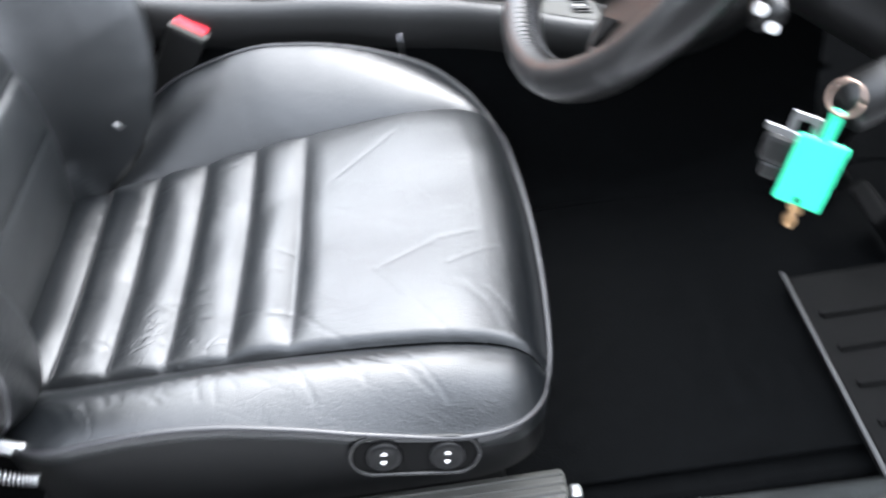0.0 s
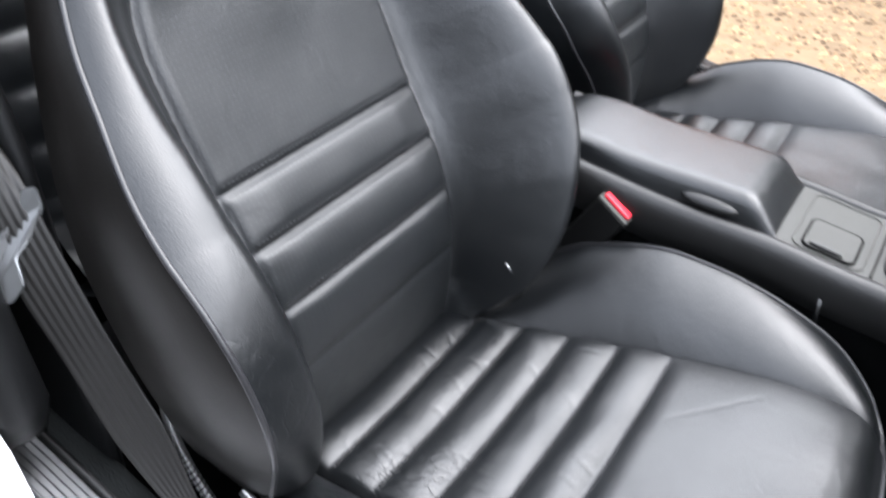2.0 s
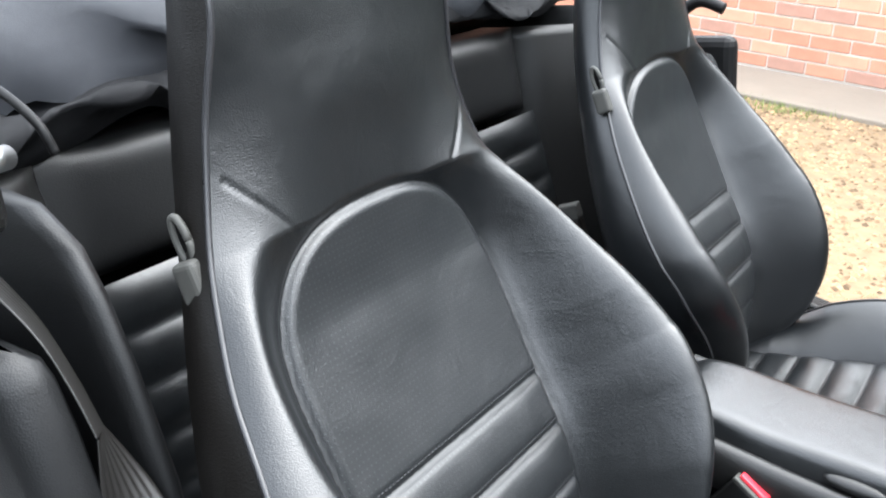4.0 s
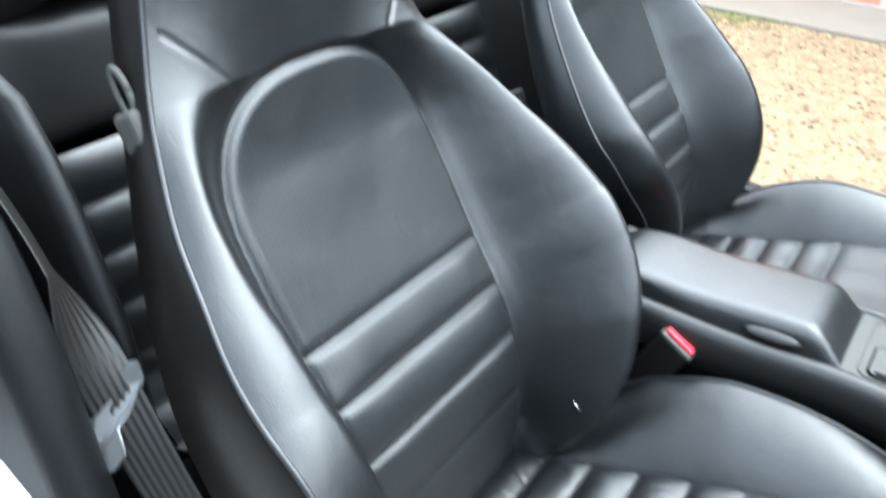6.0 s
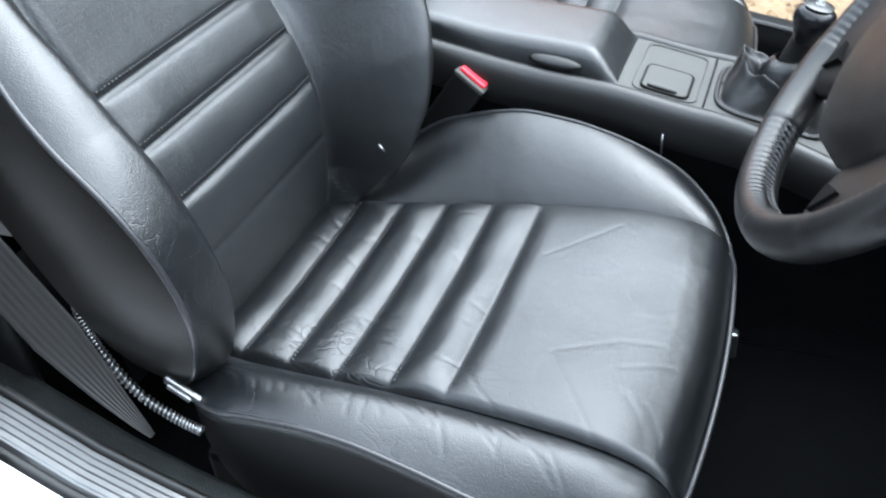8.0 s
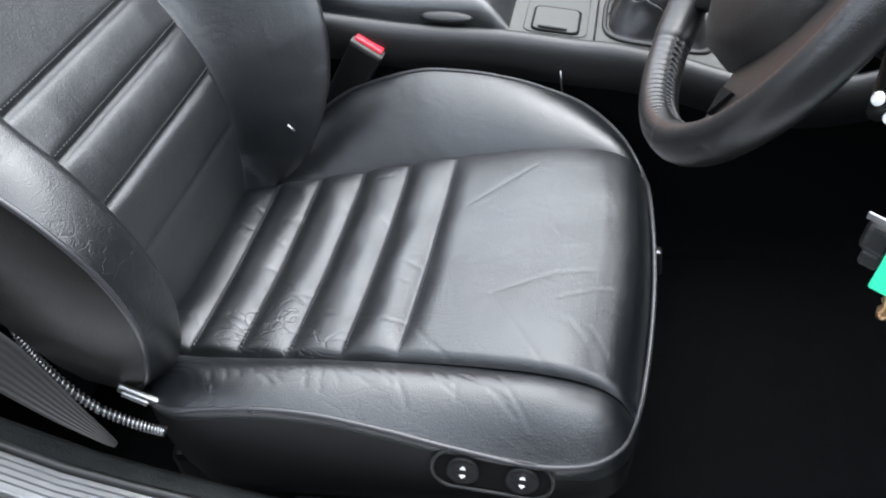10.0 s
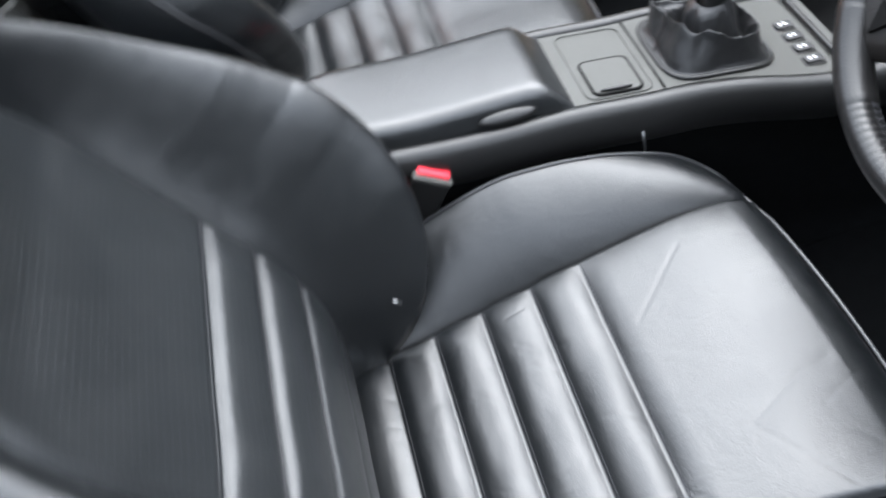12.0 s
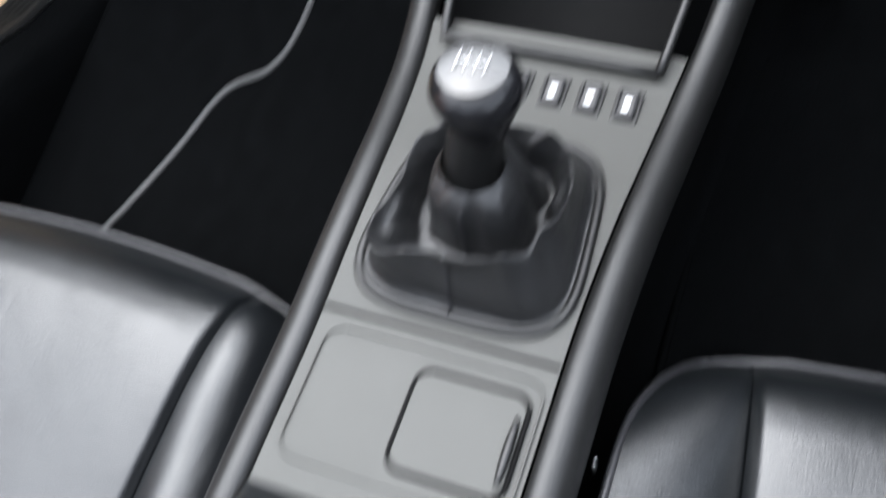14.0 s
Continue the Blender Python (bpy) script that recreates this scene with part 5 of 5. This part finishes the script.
# ---- rear seats ----
def rear_seat(y0, y1, label):
    e = empty("rear_seat", CAR, label, "rear seat", "rear seats")
    ym, h = (y0 + y1) / 2, (y1 - y0) / 2
    rows = []
    for k in range(25):
        s = k / 24
        z = 0.865 + 0.142 * s
        x = -0.925 - 0.02 * s
        rows.append([(x + 0.020 * (1 - abs(a) ** 6) * (1 - abs(2 * s - 1) ** 8), ym + a * h, z) for a in [q / 12 for q in range(-12, 13)]])
    rows.append([(p[0] - 0.06, p[1], p[2]) for p in rows[-1]])
    v, f = grid(rows)
    finish("upper_back", v, f, POST, e, "plain black leather upper backrest")
    rows = []
    for k in range(60):
        s = k / 59
        z = 0.862 - 0.35 * s
        x = -0.90 + 0.09 * s + (0.0 if s < 0.75 else 0.20 * (s - 0.75))
        q = (s * 6) % 1
        b = 0.007 * (1 - abs(2 * q - 1) ** 2.4)
        rows.append([(x + b * (1 - abs(a) ** 8), ym + a * h * 0.96, z + b * 0.3) for a in [j / 12 for j in range(-12, 13)]])
    v, f = grid(rows)
    finish("fluted_back", v, [q[::-1] for q in f], LEATHER, e, "fluted black leather lower backrest")
    rows = [[(-0.82 + 0.20 * s, ym + a * h, 0.52 + 0.02 * math.sin(math.pi * s) - 0.18 * max(0, s - 0.85) / 0.15) for a in (-1, -0.5, 0, 0.5, 1)] for s in [k / 12 for k in range(13)]]
    v, f = grid(rows)
    finish("rear_cushion", v, f, LEATHER, e)
    return e


rear_seat(-0.10, 0.33, "folded black leather rear seat with horizontal flutes")
rear_seat(0.42, 0.85, "black leather rear seat back with flutes behind the far seat")
shelf = tagged(part("rear_bulkhead", box(-1.15, -1.01, -0.30, 1.05, 0.30, 1.02, 0.02), SHADED_CARPET), "dark carpeted rear bulkhead", "bulkhead", kind="structure")
shelf.matrix_basis = CAR
rb = empty("rear_buckle", CAR @ pose(-0.75, 0.684, 0.742, 0, -15, 10), "black rear belt buckle with grey top", "seat belt buckle")
part("buckle_body", box(-0.018, 0.018, -0.012, 0.012, -0.20, 0.0, 0.005, 3), PLASTIC, rb)
part("buckle_top", box(-0.0185, 0.0185, -0.0125, 0.0125, -0.022, 0.004, 0.003), PLASTIC_GREY, rb, "grey plastic top")

# ---- folded soft top ----
roof = empty("folded_soft_top", CAR, "folded black canvas soft top in loose creases", "soft top")


def canvas(name, x0, x1, z0, y0, y1, height, seed, label, cloth):
    rows = []
    for i in range(90):
        y = y0 + (y1 - y0) * i / 89
        row = []
        for k in range(40):
            s = k / 39
            a = math.pi * (s * 1.12 - 0.12)
            x = x0 + (x1 - x0) * (0.5 + 0.5 * math.cos(a))
            z = z0 + height * math.sin(a) ** 1 if s > 0.1 else z0 + height * math.sin(a)
            n1 = noise.noise(Vector((y * 3.1 + seed, s * 2.0, seed)))
            n2 = noise.noise(Vector((y * 6.0 + s * 5 + seed, s * 5.0 - y * 2, seed + 3)))
            r1 = 1 - abs(n1) * 2
            z += 0.05 * n1 + 0.035 * (1 - 2 * abs(n2))
            x += 0.04 * r1 * 0.6 + 0.03 * n2
            if s < 0.18:
                z -= 0.035 * max(0, noise.noise(Vector((y * 7.0, seed, 1.0))))
            row.append((x, y, z))
        rows.append(row)
    v, f = grid(rows)
    return finish(name, v, f, cloth, roof, label)


canvas("canvas_fold", -1.55, -0.93, 1.095, -0.44, 1.12, 0.17, 2.0, "loose black canvas fold", CLOTH)
canvas("canvas_under_fold", -1.45, -0.925, 1.030, -0.30, 1.04, 0.045, 7.5, "black canvas under fold, darkened for shade", CLOTH_SHADED)
canvas("canvas_corner", -1.25, -0.97, 1.04, 0.78, 1.02, 0.09, 11.0, "bunched shiny canvas corner", CLOTH)
bow = empty("roof_bow", CAR, "black soft-top frame end beside the far seat", "roof frame")
part("bow_arm", box(-0.80, -0.605, 1.045, 1.085, 0.80, 0.965, 0.018, 3), DULL, bow)
v, f = tube(curve([(-0.74, 1.06, 0.98), (-0.68, 1.062, 1.025), (-0.63, 1.062, 1.012)], 14), 0.011, 10)
finish("bow_end", v, f, DULL, bow, "black frame end")

# ---- far door, standing open ----
ang = math.degrees(math.atan2(1.98 - 1.13, -0.22 - 0.52))
door = empty("car_door", CAR @ pose(0.52, 1.13, 0, 0, 0, ang), "open white car door with black inner trim", "car door")
bm = box(0, 1.13, -0.05, 0.0, 0.36, 0.86, 0.03, 3)
part("door_skin", bm, PAINT, door, "white painted outer skin")
bm = box(0.02, 1.12, 0.004, 0.05, 0.38, 0.86, 0.02, 3)
part("door_trim", bm, LEATHER_SIDE, door, "black leather inner trim")
bm = box(0.15, 0.9, 0.05, 0.10, 0.40, 0.52, 0.02, 3)
part("door_pocket", bm, PLASTIC, door, "black door pocket")

# ---- house: courses of brick ----
wall = tagged(new("wall_house"), "red brick house wall with pale mortar", "wall", kind="structure")
wall.matrix_basis = HOUSE
part("mortar_bed", box(-12, 0.862, 0.008, 5.0, -0.1, 2.75, 0), MORTAR, wall, "pale mortar")
BR = []
for tone in ((0.50, 0.23, 0.15), (0.45, 0.20, 0.13), (0.52, 0.27, 0.18), (0.36, 0.20, 0.15)):
    BR.append(mat("brick", tone, 0.9, vary=0.3, vscale=14, grain=0.5, gscale=150))
brick_meshes = []
for m in BR:
    bm = box(-0.1075, 0.1075, 0.0, 0.05, -0.0325, 0.0325, 0.004, 1)
    me = bpy.data.meshes.new("brick")
    bm.to_mesh(me)
    bm.free()
    me.materials.append(m)
    brick_meshes.append(me)
rnd = random.Random(5)
for course in range(26):
    z = 0.0725 + course * 0.075
    off = 0.1125 if course % 2 else 0.0
    near = course < 14
    for k in range(-6, 7 if near else 2):
        x = -0.7 + k * 0.225 + off
        ob = new("brick", rnd.choice(brick_meshes))
        ob.parent = wall
        ob.matrix_basis = pose(x, rnd.uniform(0.0, 0.003), z)
verts, faces = [], []
for course in range(36):
    z = 0.0725 + course * 0.075
    off = 0.1125 if course % 2 else 0.0
    for k in range(-50, 7):
        if course < 26 and -6 <= k < (7 if course < 14 else 2):
            continue
        x = -0.7 + k * 0.225 + off
        m0 = len(verts)
        for dx, dz in ((-0.1075, -0.0325), (0.1075, -0.0325), (0.1075, 0.0325), (-0.1075, 0.0325)):
            verts += [(x + dx, 0.001, z + dz), (x + dx, 0.03, z + dz)]
        faces += [(m0, m0 + 2, m0 + 4, m0 + 6)] + [(m0 + 2 * a, m0 + 2 * a + 1, m0 + 2 * ((a + 1) % 4) + 1, m0 + 2 * ((a + 1) % 4)) for a in range(4)]
tagged(finish("brickwork", verts, faces, BR[0], wall, "", False), kind="stuff")
